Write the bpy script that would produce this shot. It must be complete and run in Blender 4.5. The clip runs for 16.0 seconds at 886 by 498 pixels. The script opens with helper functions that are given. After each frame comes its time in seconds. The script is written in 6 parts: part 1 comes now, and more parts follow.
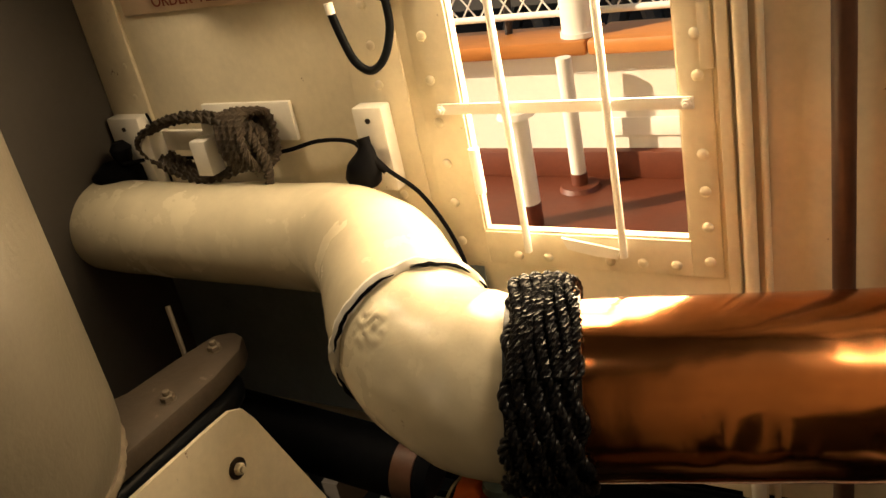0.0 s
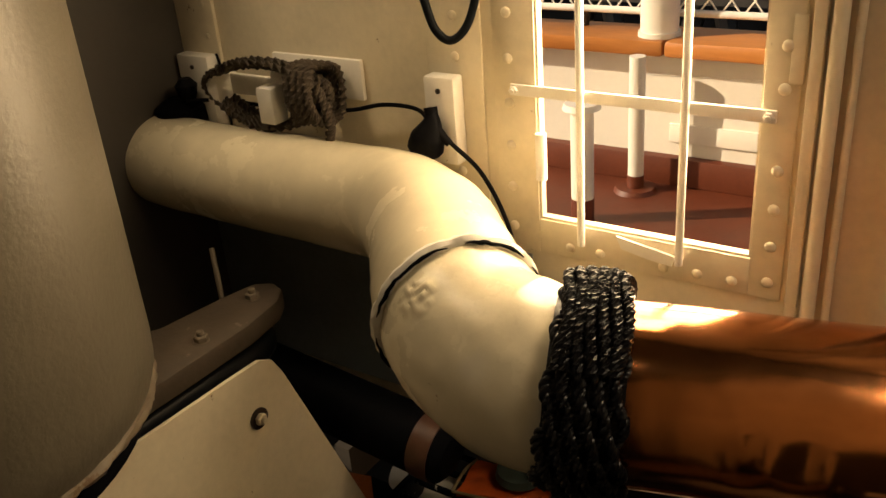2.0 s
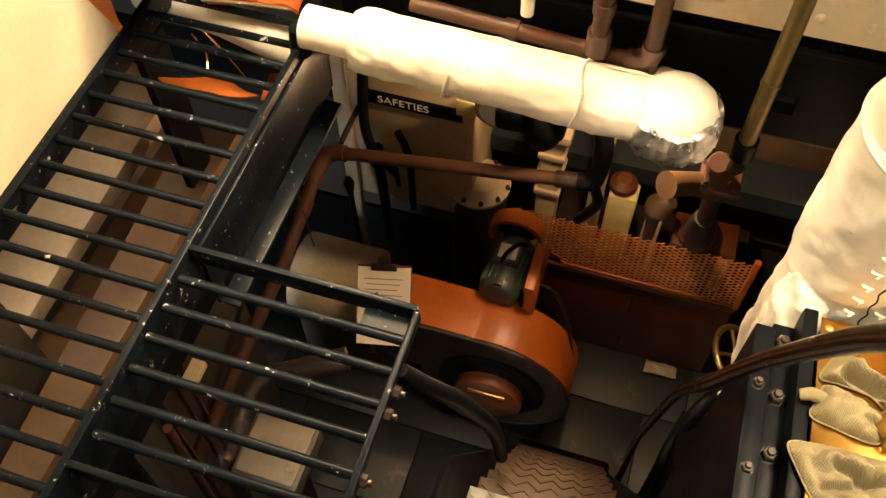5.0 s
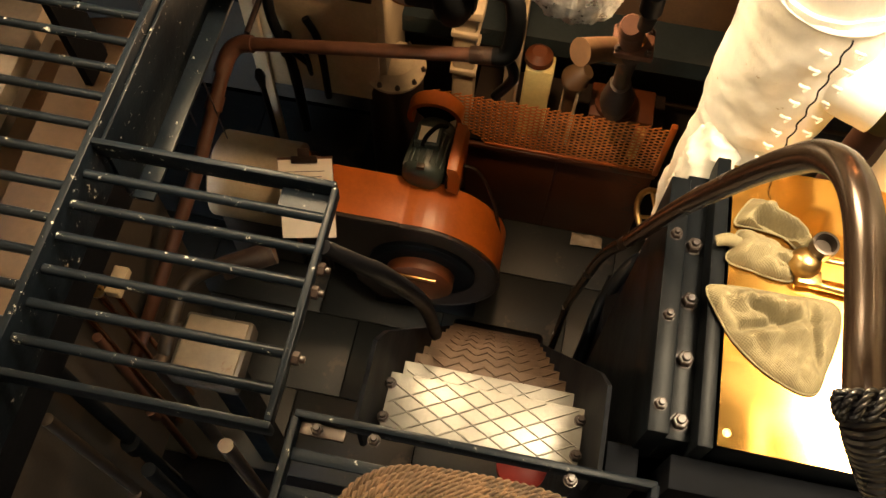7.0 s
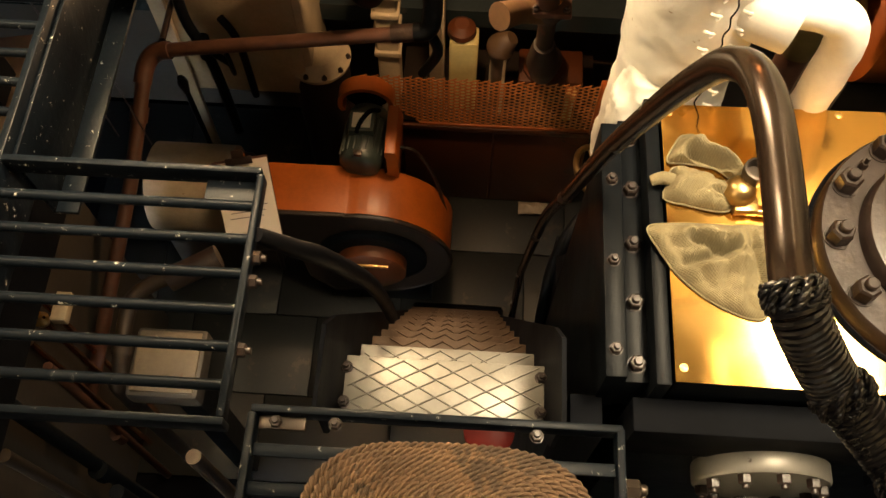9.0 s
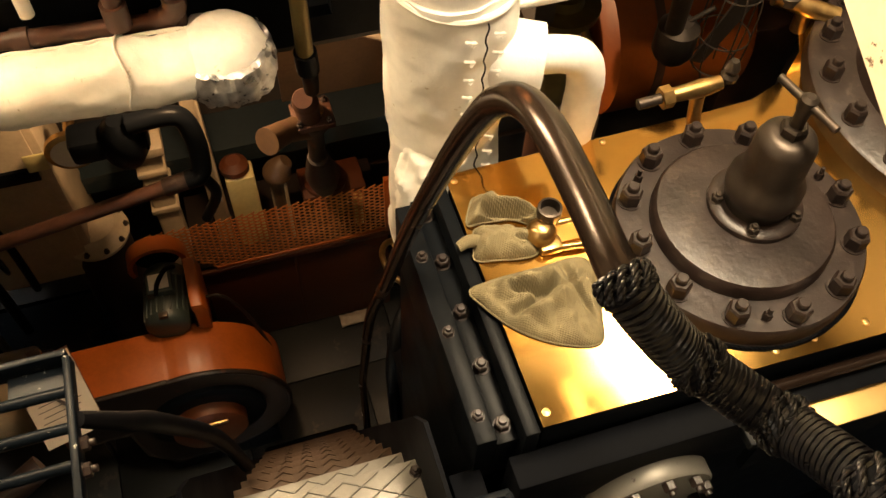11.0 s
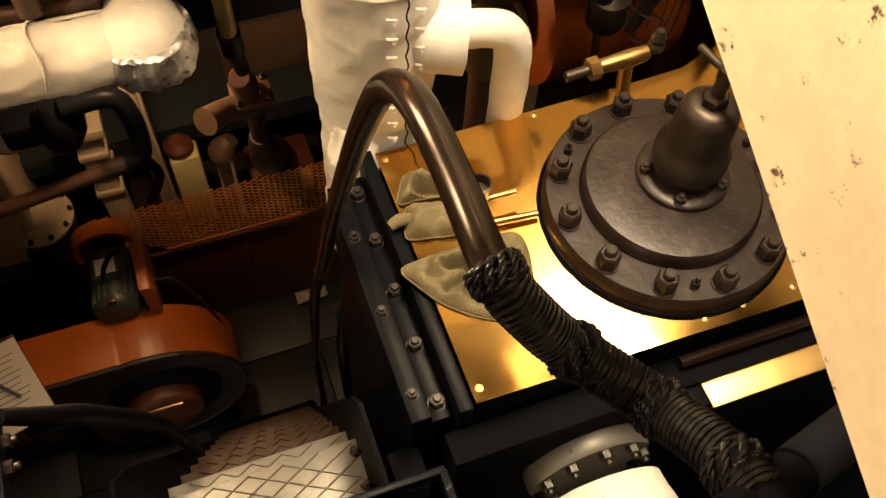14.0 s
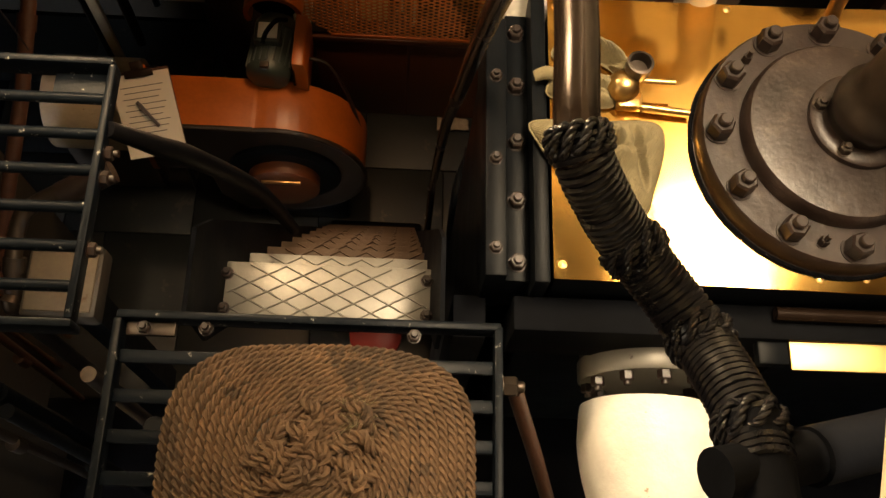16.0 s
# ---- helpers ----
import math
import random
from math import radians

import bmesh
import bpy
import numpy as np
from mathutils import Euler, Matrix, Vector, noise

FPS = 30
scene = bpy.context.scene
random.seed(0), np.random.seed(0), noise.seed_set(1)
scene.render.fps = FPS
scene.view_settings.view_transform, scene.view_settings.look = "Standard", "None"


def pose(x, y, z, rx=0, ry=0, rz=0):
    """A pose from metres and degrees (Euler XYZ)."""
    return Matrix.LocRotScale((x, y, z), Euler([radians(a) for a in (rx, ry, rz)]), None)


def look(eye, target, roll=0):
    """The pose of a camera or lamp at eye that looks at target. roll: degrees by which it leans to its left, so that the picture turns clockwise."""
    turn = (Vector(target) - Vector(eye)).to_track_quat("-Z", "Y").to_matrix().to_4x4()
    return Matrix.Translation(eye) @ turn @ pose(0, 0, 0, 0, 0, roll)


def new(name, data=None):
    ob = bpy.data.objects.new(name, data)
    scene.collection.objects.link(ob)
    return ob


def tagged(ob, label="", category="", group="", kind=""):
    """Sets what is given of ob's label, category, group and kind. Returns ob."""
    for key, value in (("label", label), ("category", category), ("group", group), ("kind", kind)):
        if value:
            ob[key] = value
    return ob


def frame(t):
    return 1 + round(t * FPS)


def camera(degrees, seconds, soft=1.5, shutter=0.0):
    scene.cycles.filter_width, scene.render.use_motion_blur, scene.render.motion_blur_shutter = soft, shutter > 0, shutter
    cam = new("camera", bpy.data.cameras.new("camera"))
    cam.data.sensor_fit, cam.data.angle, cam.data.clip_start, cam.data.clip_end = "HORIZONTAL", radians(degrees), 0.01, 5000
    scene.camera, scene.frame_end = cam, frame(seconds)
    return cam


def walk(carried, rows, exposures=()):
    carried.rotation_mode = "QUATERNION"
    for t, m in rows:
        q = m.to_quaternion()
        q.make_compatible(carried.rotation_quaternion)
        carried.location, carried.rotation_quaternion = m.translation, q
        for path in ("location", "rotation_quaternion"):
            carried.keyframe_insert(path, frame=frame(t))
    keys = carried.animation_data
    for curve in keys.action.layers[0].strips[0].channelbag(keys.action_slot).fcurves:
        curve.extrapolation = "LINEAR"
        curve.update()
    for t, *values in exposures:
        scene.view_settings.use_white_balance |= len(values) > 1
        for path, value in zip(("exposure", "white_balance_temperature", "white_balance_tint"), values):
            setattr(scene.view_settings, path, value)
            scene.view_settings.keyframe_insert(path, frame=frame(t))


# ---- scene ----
cam = camera(52.6, 16.0)
PATH = [
    (0, (0.569, -0.041, 1.641), (-0.425, 1.471, 0.789), -12.1),
    (0.5, (0.574, -0.038, 1.643), (-0.519, 1.466, 0.905), -11.4),
    (1, (0.567, -0.04, 1.651), (-0.571, 1.475, 1.011), -9.6),
    (1.5, (0.553, -0.051, 1.65), (-0.623, 1.446, 1.036), -7.5),
    (2, (0.532, -0.046, 1.629), (-0.518, 1.413, 0.752), -4.9),
    (2.5, (0.526, -0.049, 1.602), (-0.282, 1.382, 0.462), -2.5),
    (3, (0.528, -0.047, 1.59), (-0.218, 1.3, 0.315), -4.6),
    (3.5, (0.527, -0.04, 1.575), (-0.059, 1.186, 0.107), -3.7),
    (4, (0.528, -0.037, 1.561), (0.001, 1.113, 0.012), -4.1),
    (4.5, (0.533, -0.039, 1.55), (0.082, 1.059, -0.06), -3.7),
    (5, (0.534, -0.032, 1.543), (0.186, 1.006, -0.13), -1.2),
    (7.5, (0.565, -0.057, 1.505), (0.438, 0.785, -0.305), 1.6),
    (8, (0.575, -0.05, 1.498), (0.451, 0.76, -0.326), 0.1),
    (10.5, (0.595, -0.11, 1.458), (0.85, 0.912, -0.242), 3.0),
    (11, (0.58, -0.089, 1.455), (0.958, 0.953, -0.21), 3.2),
    (11.5, (0.593, -0.084, 1.47), (1.06, 0.973, -0.162), 3.3),
    (12, (0.59, -0.078, 1.474), (1.103, 1.026, -0.113), 2.6),
    (12.5, (0.606, -0.074, 1.477), (1.137, 1.051, -0.089), 2.7),
    (13, (0.624, -0.079, 1.476), (1.164, 1.025, -0.102), 3.7),
    (13.5, (0.64, -0.09, 1.474), (1.137, 0.943, -0.165), 3.9),
    (14, (0.648, -0.094, 1.463), (1.078, 0.869, -0.236), 4.7),
    (14.5, (0.671, -0.094, 1.447), (0.995, 0.818, -0.304), 5.4),
    (15, (0.689, -0.087, 1.437), (0.894, 0.704, -0.388), 9.7),
    (15.5, (0.695, -0.088, 1.432), (0.837, 0.661, -0.417), 10.9),
    (16, (0.701, -0.092, 1.423), (0.796, 0.636, -0.437), 9.3),
]
# the clip's camera opens up as it turns from the window into the dark
EXPOSURES = [(t, stops, 6850 if 4.4 < t < 11.8 else 7100, 14 if t < 3.2 or t > 11 else 10) for t, stops in ((0, 0.5), (0.5, 0.3), (1.0, 0.15), (1.5, -0.1), (2.0, 0.05), (2.5, 0.35), (3.0, 1.1), (3.5, 2.2), (4.0, 3.0), (4.5, 3.4), (5.0, 3.62), (7.5, 3.75), (8.2, 3.55), (10.5, 3.15), (11.5, 2.85), (12.5, 2.6), (13.5, 2.55), (14.5, 2.6), (15.5, 2.7), (16.0, 2.8))]
walk(cam, [(t, look(eye, target, roll)) for t, eye, target, roll in PATH], EXPOSURES)

# ---- world, sun and lamps ----
world = bpy.data.worlds.new("world")
scene.world = world
world.use_nodes = True
wn = world.node_tree
sky = wn.nodes.new("ShaderNodeTexSky")
sky.sky_type = "NISHITA"
sky.sun_disc = False
sky.sun_elevation, sky.sun_rotation = radians(29), radians(239)
wn.links.new(sky.outputs[0], wn.nodes["Background"].inputs[0])
wn.nodes["Background"].inputs[1].default_value = 0.12


def lamp(name, kind, m, energy, colour, size=0.1, size_y=None):
    data = bpy.data.lights.new(name, kind)
    data.energy, data.color = energy, colour
    if kind == "AREA":
        data.shape, data.size, data.size_y = "RECTANGLE", size, size_y or size
    elif kind == "SUN":
        data.angle = radians(0.5)
    else:
        data.shadow_soft_size = size
    ob = new(name, data)
    ob.matrix_world = m
    return ob


SUN_WAY = Vector((0.75, 0.45, -0.48))
lamp("sun", "SUN", look((0, 0, 8), Vector((0, 0, 8)) + SUN_WAY), 5.0, (1.0, 0.84, 0.60))
# daylight that comes in through the barred window
lamp("window_daylight", "AREA", look((0.0, 1.30, 1.36), (-0.25, 0.3, 1.0)), 17.0, (1.0, 0.76, 0.45), 0.36, 0.75)
# unseen lamp over the engine, drawn only as a long area light
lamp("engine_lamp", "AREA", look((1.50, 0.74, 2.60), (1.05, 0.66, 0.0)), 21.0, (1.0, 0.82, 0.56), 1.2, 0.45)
# unseen fill light added over the stair head, behind the onlooker
lamp("stair_fill", "POINT", pose(0.34, 0.20, 2.42), 2.0, (1.0, 0.82, 0.56), 0.06)
# unseen lamp between the tank and the window wall, inferred from the cleat's shadow
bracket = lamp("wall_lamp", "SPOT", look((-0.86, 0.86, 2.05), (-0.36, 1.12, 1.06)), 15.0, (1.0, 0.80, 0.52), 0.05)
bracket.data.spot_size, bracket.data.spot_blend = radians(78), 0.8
# daylight through an unseen doorway behind the tank, inferred from the copper's reflection
lamp("door_daylight", "AREA", look((-1.0, -0.80, 1.62), (1.0, -0.25, 1.0)), 1.2, (1.0, 0.86, 0.64), 0.62, 1.2)
# unseen fill lights added low in the engine room to brighten it
lamp("lower_fill", "POINT", pose(0.48, 1.98, -0.32), 5.0, (1.0, 0.62, 0.32), 0.05)
lamp("port_fill", "POINT", pose(-0.72, 0.65, 0.02), 0.07, (1.0, 0.68, 0.36), 0.04)


# ---- materials ----
def material(name, base, rough=0.5, metal=0.0, vary=0.25, scale=6.0, bump=0.15, grain=60.0, spots=None, spot_at=0.66, spot_scale=9.0, coat=0.0, stretch=(1, 1, 1), island=0.0, spec=0.5):
    m = bpy.data.materials.new(name)
    m.use_nodes = True
    n, l = m.node_tree.nodes, m.node_tree.links
    p = n["Principled BSDF"]
    p.inputs["Specular IOR Level"].default_value = spec
    co = n.new("ShaderNodeTexCoord")
    mp = n.new("ShaderNodeMapping")
    mp.inputs["Scale"].default_value = stretch
    l.new(co.outputs["Object"], mp.inputs[0])

    def tex(s, detail=6.0, r=0.6):
        t = n.new("ShaderNodeTexNoise")
        t.inputs["Scale"].default_value, t.inputs["Detail"].default_value, t.inputs["Roughness"].default_value = s, detail, r
        l.new(mp.outputs[0], t.inputs["Vector"])
        return t

    big, fine = tex(scale), tex(grain, 4.0)
    add = n.new("ShaderNodeMath")
    add.operation = "MULTIPLY_ADD"
    add.inputs[1].default_value = 0.35
    l.new(fine.outputs["Fac"], add.inputs[0])
    l.new(big.outputs["Fac"], add.inputs[2])
    ramp = n.new("ShaderNodeValToRGB")
    e = ramp.color_ramp.elements
    e[0].position, e[1].position = 0.45, 0.9
    e[0].color = (*[c * (1 - vary) for c in base], 1)
    e[1].color = (*[min(1, c * (1 + vary * 0.6)) for c in base], 1)
    l.new(add.outputs[0], ramp.inputs[0])
    colour = ramp.outputs[0]
    if island:
        geo = n.new("ShaderNodeNewGeometry")
        hsv = n.new("ShaderNodeHueSaturation")
        ma = n.new("ShaderNodeMapRange")
        ma.inputs["To Min"].default_value, ma.inputs["To Max"].default_value = 1 - island, 1 + island
        l.new(geo.outputs["Random Per Island"], ma.inputs["Value"])
        l.new(ma.outputs[0], hsv.inputs["Value"])
        l.new(colour, hsv.inputs["Color"])
        colour = hsv.outputs[0]
    if spots:
        t = tex(spot_scale, 8.0, 0.7)
        r2 = n.new("ShaderNodeValToRGB")
        r2.color_ramp.elements[0].position, r2.color_ramp.elements[1].position = spot_at, spot_at + 0.035
        l.new(t.outputs["Fac"], r2.inputs[0])
        mix = n.new("ShaderNodeMix")
        mix.data_type = "RGBA"
        l.new(r2.outputs[0], mix.inputs["Factor"])
        l.new(colour, mix.inputs["A"])
        mix.inputs["B"].default_value = (*spots, 1)
        colour = mix.outputs["Result"]
    l.new(colour, p.inputs["Base Color"])
    rr = n.new("ShaderNodeMapRange")
    rr.inputs["To Min"].default_value, rr.inputs["To Max"].default_value = max(0.03, rough - 0.14), min(1.0, rough + 0.14)
    l.new(big.outputs["Fac"], rr.inputs["Value"])
    l.new(rr.outputs[0], p.inputs["Roughness"])
    p.inputs["Metallic"].default_value = metal
    p.inputs["Coat Weight"].default_value = coat
    if bump:
        b = n.new("ShaderNodeBump")
        b.inputs["Strength"].default_value, b.inputs["Distance"].default_value = bump, 0.004
        l.new(add.outputs[0], b.inputs["Height"])
        l.new(b.outputs[0], p.inputs["Normal"])
    return m


CREAM = material("cream_paint", (0.74, 0.66, 0.50), 0.38, spots=(0.22, 0.13, 0.07), spot_at=0.675, spot_scale=22, bump=0.22, vary=0.16, scale=4)
PIPE_CREAM = material("glossy_cream_paint", (0.76, 0.68, 0.50), 0.26, vary=0.14, scale=5, bump=0.25, grain=22, spots=(0.30, 0.19, 0.10), spot_at=0.69, spot_scale=24, coat=0.2)
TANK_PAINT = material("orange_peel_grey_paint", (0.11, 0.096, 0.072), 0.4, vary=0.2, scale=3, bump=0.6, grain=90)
# grey paint with the shade behind the tank put into its colour
SHADED_GREY = material("shade_dark_grey_brown_paint", (0.040, 0.034, 0.028), 0.55, vary=0.2, spots=(0.2, 0.13, 0.08), spot_at=0.72)
WHITE = material("white_gloss_paint", (0.80, 0.77, 0.70), 0.35, vary=0.12, scale=5, bump=0.25, spots=(0.35, 0.2, 0.1), spot_at=0.68, spot_scale=24)
LAGGING = material("painted_canvas_lagging", (0.80, 0.77, 0.70), 0.5, vary=0.18, scale=9, bump=1.0, grain=30, spots=(0.42, 0.33, 0.22), spot_at=0.655, spot_scale=24)
BLACK = material("black_gloss_paint", (0.0042, 0.0052, 0.0066), 0.38, spec=0.06, vary=0.4, bump=0.4, grain=45, spots=(0.16, 0.15, 0.14), spot_at=0.73, spot_scale=30)
BLACK_FLAT = material("flat_black_paint", (0.004, 0.0045, 0.006), 0.55, spec=0.02, vary=0.5, bump=0.3)
COPPER = material("polished_copper", (0.70, 0.28, 0.11), 0.12, metal=1.0, vary=0.3, scale=3.5, bump=0.12, grain=14)
BRASS = material("polished_brass_sheet", (0.76, 0.43, 0.115), 0.11, metal=1.0, vary=0.22, scale=5, bump=0.14, grain=9)
BRASS_SATIN = material("brushed_brass_sheet", (0.82, 0.56, 0.22), 0.42, metal=1.0, vary=0.15, scale=6, bump=0.1, grain=12)
BRASS_OLD = material("worn_brass", (0.62, 0.40, 0.16), 0.32, metal=1.0, vary=0.35, scale=20, bump=0.3)
IRON = material("oiled_cast_iron", (0.021, 0.0125, 0.0098), 0.38, spec=0.45, vary=0.55, scale=11, bump=0.6, grain=60, spots=(0.040, 0.027, 0.021), spot_at=0.57, spot_scale=22)
STEEL = material("dull_steel", (0.062, 0.048, 0.038), 0.40, metal=0.75, vary=0.3, scale=14, bump=0.3, spots=(0.07, 0.05, 0.04), spot_at=0.6, spot_scale=24)
RAIL = material("dark_bronze_tube", (0.024, 0.014, 0.0095), 0.24, metal=0.55, vary=0.3, scale=8, bump=0.08)
TREAD = material("worn_aluminium_plate", (0.17, 0.16, 0.14), 0.42, metal=0.35, vary=0.2, scale=9, bump=0.3, spots=(0.05, 0.04, 0.03), spot_at=0.66, spot_scale=26)
TREAD_RUSTY = material("rusty_tread", (0.055, 0.032, 0.018), 0.5, metal=0.4, vary=0.4, scale=20, bump=0.4)
ORANGE = material("orange_machine_paint", (0.34, 0.080, 0.010), 0.42, vary=0.25, scale=5, bump=0.2, spots=(0.12, 0.05, 0.02), spot_at=0.66, spot_scale=8)
RUST = material("rusty_brown_paint", (0.070, 0.031, 0.019), 0.45, vary=0.35, scale=14, bump=0.35)
OLIVE = material("tarnished_olive_brass", (0.16, 0.12, 0.045), 0.4, metal=0.6, vary=0.3, scale=12)
ROPE = material("manila_rope", (0.095, 0.053, 0.026), 0.85, vary=0.5, scale=14, bump=0.6, grain=160, spots=(0.045, 0.026, 0.013), spot_at=0.53, spot_scale=9)
TARRED = material("tarred_black_rope", (0.005, 0.005, 0.007), 0.30, spec=0.3, vary=0.4, scale=30, bump=0.3)
GREY_ROPE = material("weathered_grey_rope", (0.065, 0.048, 0.032), 0.9, vary=0.4, scale=40, bump=0.6, grain=200)
RUBBER = material("black_rubber", (0.004, 0.004, 0.005), 0.5, spec=0.04, vary=0.3, bump=0.1)
CANVAS = material("knitted_cotton_glove", (0.19, 0.155, 0.082), 0.9, vary=0.28, scale=18, bump=0.7, grain=260)
SIGN = material("tan_sign_plate", (0.62, 0.47, 0.32), 0.45, vary=0.1, bump=0.05)
LETTER = material("brown_red_lettering", (0.24, 0.05, 0.025), 0.6, vary=0.1, bump=0)
LETTER_WHITE = material("white_lettering", (0.8, 0.78, 0.72), 0.6, vary=0.05, bump=0)
PAPER = material("printed_paper", (0.74, 0.68, 0.58), 0.8, vary=0.06, bump=0.05)
INK = material("ink", (0.10, 0.09, 0.09), 0.7, vary=0.1, bump=0)
GREEN = material("dark_green_motor_paint", (0.035, 0.05, 0.045), 0.4, vary=0.3, scale=12, bump=0.2)
FLOOR = material("grey_steel_floor_plate", (0.011, 0.0125, 0.0125), 0.5, metal=0.2, vary=0.35, scale=4, bump=0.3, spots=(0.04, 0.03, 0.025), spot_at=0.6, spot_scale=6)
DARK = material("plain_dark_brown", (0.040, 0.033, 0.026), 0.6, vary=0.5, scale=3, bump=0.2)
TAN = material("yellowed_cream_bulkhead", (0.46, 0.38, 0.26), 0.5, vary=0.25, scale=4, bump=0.15, spots=(0.14, 0.08, 0.04), spot_at=0.68)
WOOD = material("varnished_orange_wood", (0.52, 0.20, 0.05), 0.35, vary=0.3, scale=5, bump=0.1, stretch=(0.15, 1, 1))
OXIDE = material("red_oxide_deck_paint", (0.13, 0.030, 0.011), 0.5, vary=0.25, scale=5, bump=0.2)
OUT_WHITE = material("sunlit_white_paint", (0.80, 0.76, 0.66), 0.45, vary=0.06, scale=4, bump=0.1)
NET = material("white_cord", (0.78, 0.75, 0.68), 0.8, vary=0.1, bump=0.1)
PIER = material("weathered_grey_fender", (0.20, 0.19, 0.18), 0.8, vary=0.5, scale=3, bump=0.2, stretch=(9, 1, 0.5))
WATER = material("harbour_water", (0.02, 0.03, 0.035), 0.15, vary=0.3, scale=2, bump=0.4)
FOIL = material("crumpled_foil_tape", (0.62, 0.62, 0.63), 0.3, metal=0.9, vary=0.5, scale=40, bump=0.8, grain=60)
POUCH = material("orange_red_vinyl", (0.50, 0.09, 0.02), 0.4, vary=0.25, scale=16, bump=0.4)
YELLOW = material("faded_yellow_paint", (0.58, 0.50, 0.22), 0.5, vary=0.2, scale=9)
CHIPPED = material("chipped_black_paint", (0.0035, 0.0055, 0.0085), 0.36, spec=0.07, vary=0.4, bump=0.5, grain=55, spots=(0.42, 0.40, 0.36), spot_at=0.63, spot_scale=60)
# the machine orange darkened, for the shaded tank front and blower hub
SHADED_ORANGE = material("shade_dark_orange_paint", (0.085, 0.022, 0.005), 0.5, vary=0.35, scale=4, bump=0.2, spots=(0.04, 0.02, 0.01), spot_at=0.6, spot_scale=6)
WALL_FOOT = material("blue_grey_wall_foot", (0.17, 0.20, 0.205), 0.5, vary=0.25, scale=4, bump=0.2, spots=(0.2, 0.17, 0.13), spot_at=0.72)
RUSTY_CREAM = material("rust_pitted_cream_paint", (0.72, 0.62, 0.46), 0.5, vary=0.20, scale=4, bump=0.45, spots=(0.07, 0.035, 0.02), spot_at=0.607, spot_scale=26)
# cream in a darker tone, with brown spots
DARK_CREAM = material("dark_cream_paint", (0.15, 0.12, 0.085), 0.6, vary=0.35, scale=7, bump=0.3, spots=(0.10, 0.06, 0.03), spot_at=0.6, spot_scale=12)
RED = material("red_paint", (0.05, 0.005, 0.004), 0.5, spec=0.05)


def knit(m, pitch):
    """Adds ribs of knitting, one every pitch metres, on top of a material's own relief."""
    n, l = m.node_tree.nodes, m.node_tree.links
    p, first = n["Principled BSDF"], n["Bump"]
    co = n.new("ShaderNodeTexCoord")
    second = n.new("ShaderNodeBump")
    second.inputs["Strength"].default_value, second.inputs["Distance"].default_value = 0.35, 0.002
    total = n.new("ShaderNodeMath")
    for k, turn in enumerate((0.5, -0.9)):
        mp = n.new("ShaderNodeMapping")
        mp.inputs["Rotation"].default_value = (0, 0, turn)
        w = n.new("ShaderNodeTexWave")
        w.inputs["Scale"].default_value, w.inputs["Distortion"].default_value, w.inputs["Detail"].default_value = 0.314 / pitch * (1 + k * 0.6), 1.2, 1.0
        l.new(co.outputs["Object"], mp.inputs[0])
        l.new(mp.outputs[0], w.inputs["Vector"])
        l.new(w.outputs["Fac"], total.inputs[k])
    l.new(total.outputs[0], second.inputs["Height"])
    l.new(first.outputs[0], second.inputs["Normal"])
    l.new(second.outputs[0], p.inputs["Normal"])


knit(CANVAS, 0.0045)
# brown black for grime, and for parts whose shade is put into the colour
GRIME_SHADE = material("grime_and_shade_brown_black", (0.020, 0.012, 0.008), 0.5, vary=0.5, scale=5, bump=0.3, spots=(0.06, 0.02, 0.008), spot_at=0.62, spot_scale=9)
SLAB = material("rust_stained_casting", (0.055, 0.040, 0.027), 0.6, vary=0.4, scale=8, bump=0.5, spots=(0.14, 0.11, 0.08), spot_at=0.62, spot_scale=16)
# a lighter copy of the orange, so the dim mesh reads as lit
MESH_ORANGE = material("lit_orange_mesh_paint", (0.55, 0.19, 0.05), 0.5, vary=0.3, scale=9, bump=0)
WARM_BEAM = material("rust_stained_shaded_tan_paint", (0.09, 0.052, 0.025), 0.55, vary=0.4, scale=6, bump=0.3, spots=(0.07, 0.035, 0.02), spot_at=0.6, spot_scale=9)
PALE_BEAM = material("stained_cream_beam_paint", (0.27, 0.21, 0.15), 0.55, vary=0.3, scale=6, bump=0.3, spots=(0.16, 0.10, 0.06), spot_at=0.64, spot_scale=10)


# ---- mesh helpers ----
def finish(name, bm, mat, angle=38):
    bmesh.ops.recalc_face_normals(bm, faces=bm.faces)
    me = bpy.data.meshes.new(name)
    bm.to_mesh(me)
    bm.free()
    me.materials.append(mat)
    me.polygons.foreach_set("use_smooth", [True] * len(me.polygons))
    me.set_sharp_from_angle(angle=radians(angle))
    return me


BASES = {}


def thing(name, loc, label, category, group=""):
    ob = new(name)
    ob.empty_display_size = 0.05
    ob.location = loc
    BASES[ob] = Vector(loc)
    return tagged(ob, label, category, group)


def part(name, bm, mat, parent=None, label="", angle=38):
    ob = new(name, finish(name, bm, mat, angle))
    if parent:
        ob.parent = parent
        ob.matrix_parent_inverse = Matrix.Translation(-BASES.get(parent, Vector((0, 0, 0))))
    return tagged(ob, label)


def piece(name, mesh, m, parent):
    """One of many alike pieces: an object of its own on a shared mesh."""
    ob = new(name, mesh)
    ob.parent = parent
    ob.matrix_parent_inverse = Matrix.Translation(-BASES.get(parent, Vector((0, 0, 0))))
    ob.matrix_basis = m
    return ob


def structure(name, bm, mat, label, angle=38):
    return tagged(part(name, bm, mat, None, label, angle), category=name.split("_")[0], kind="structure")


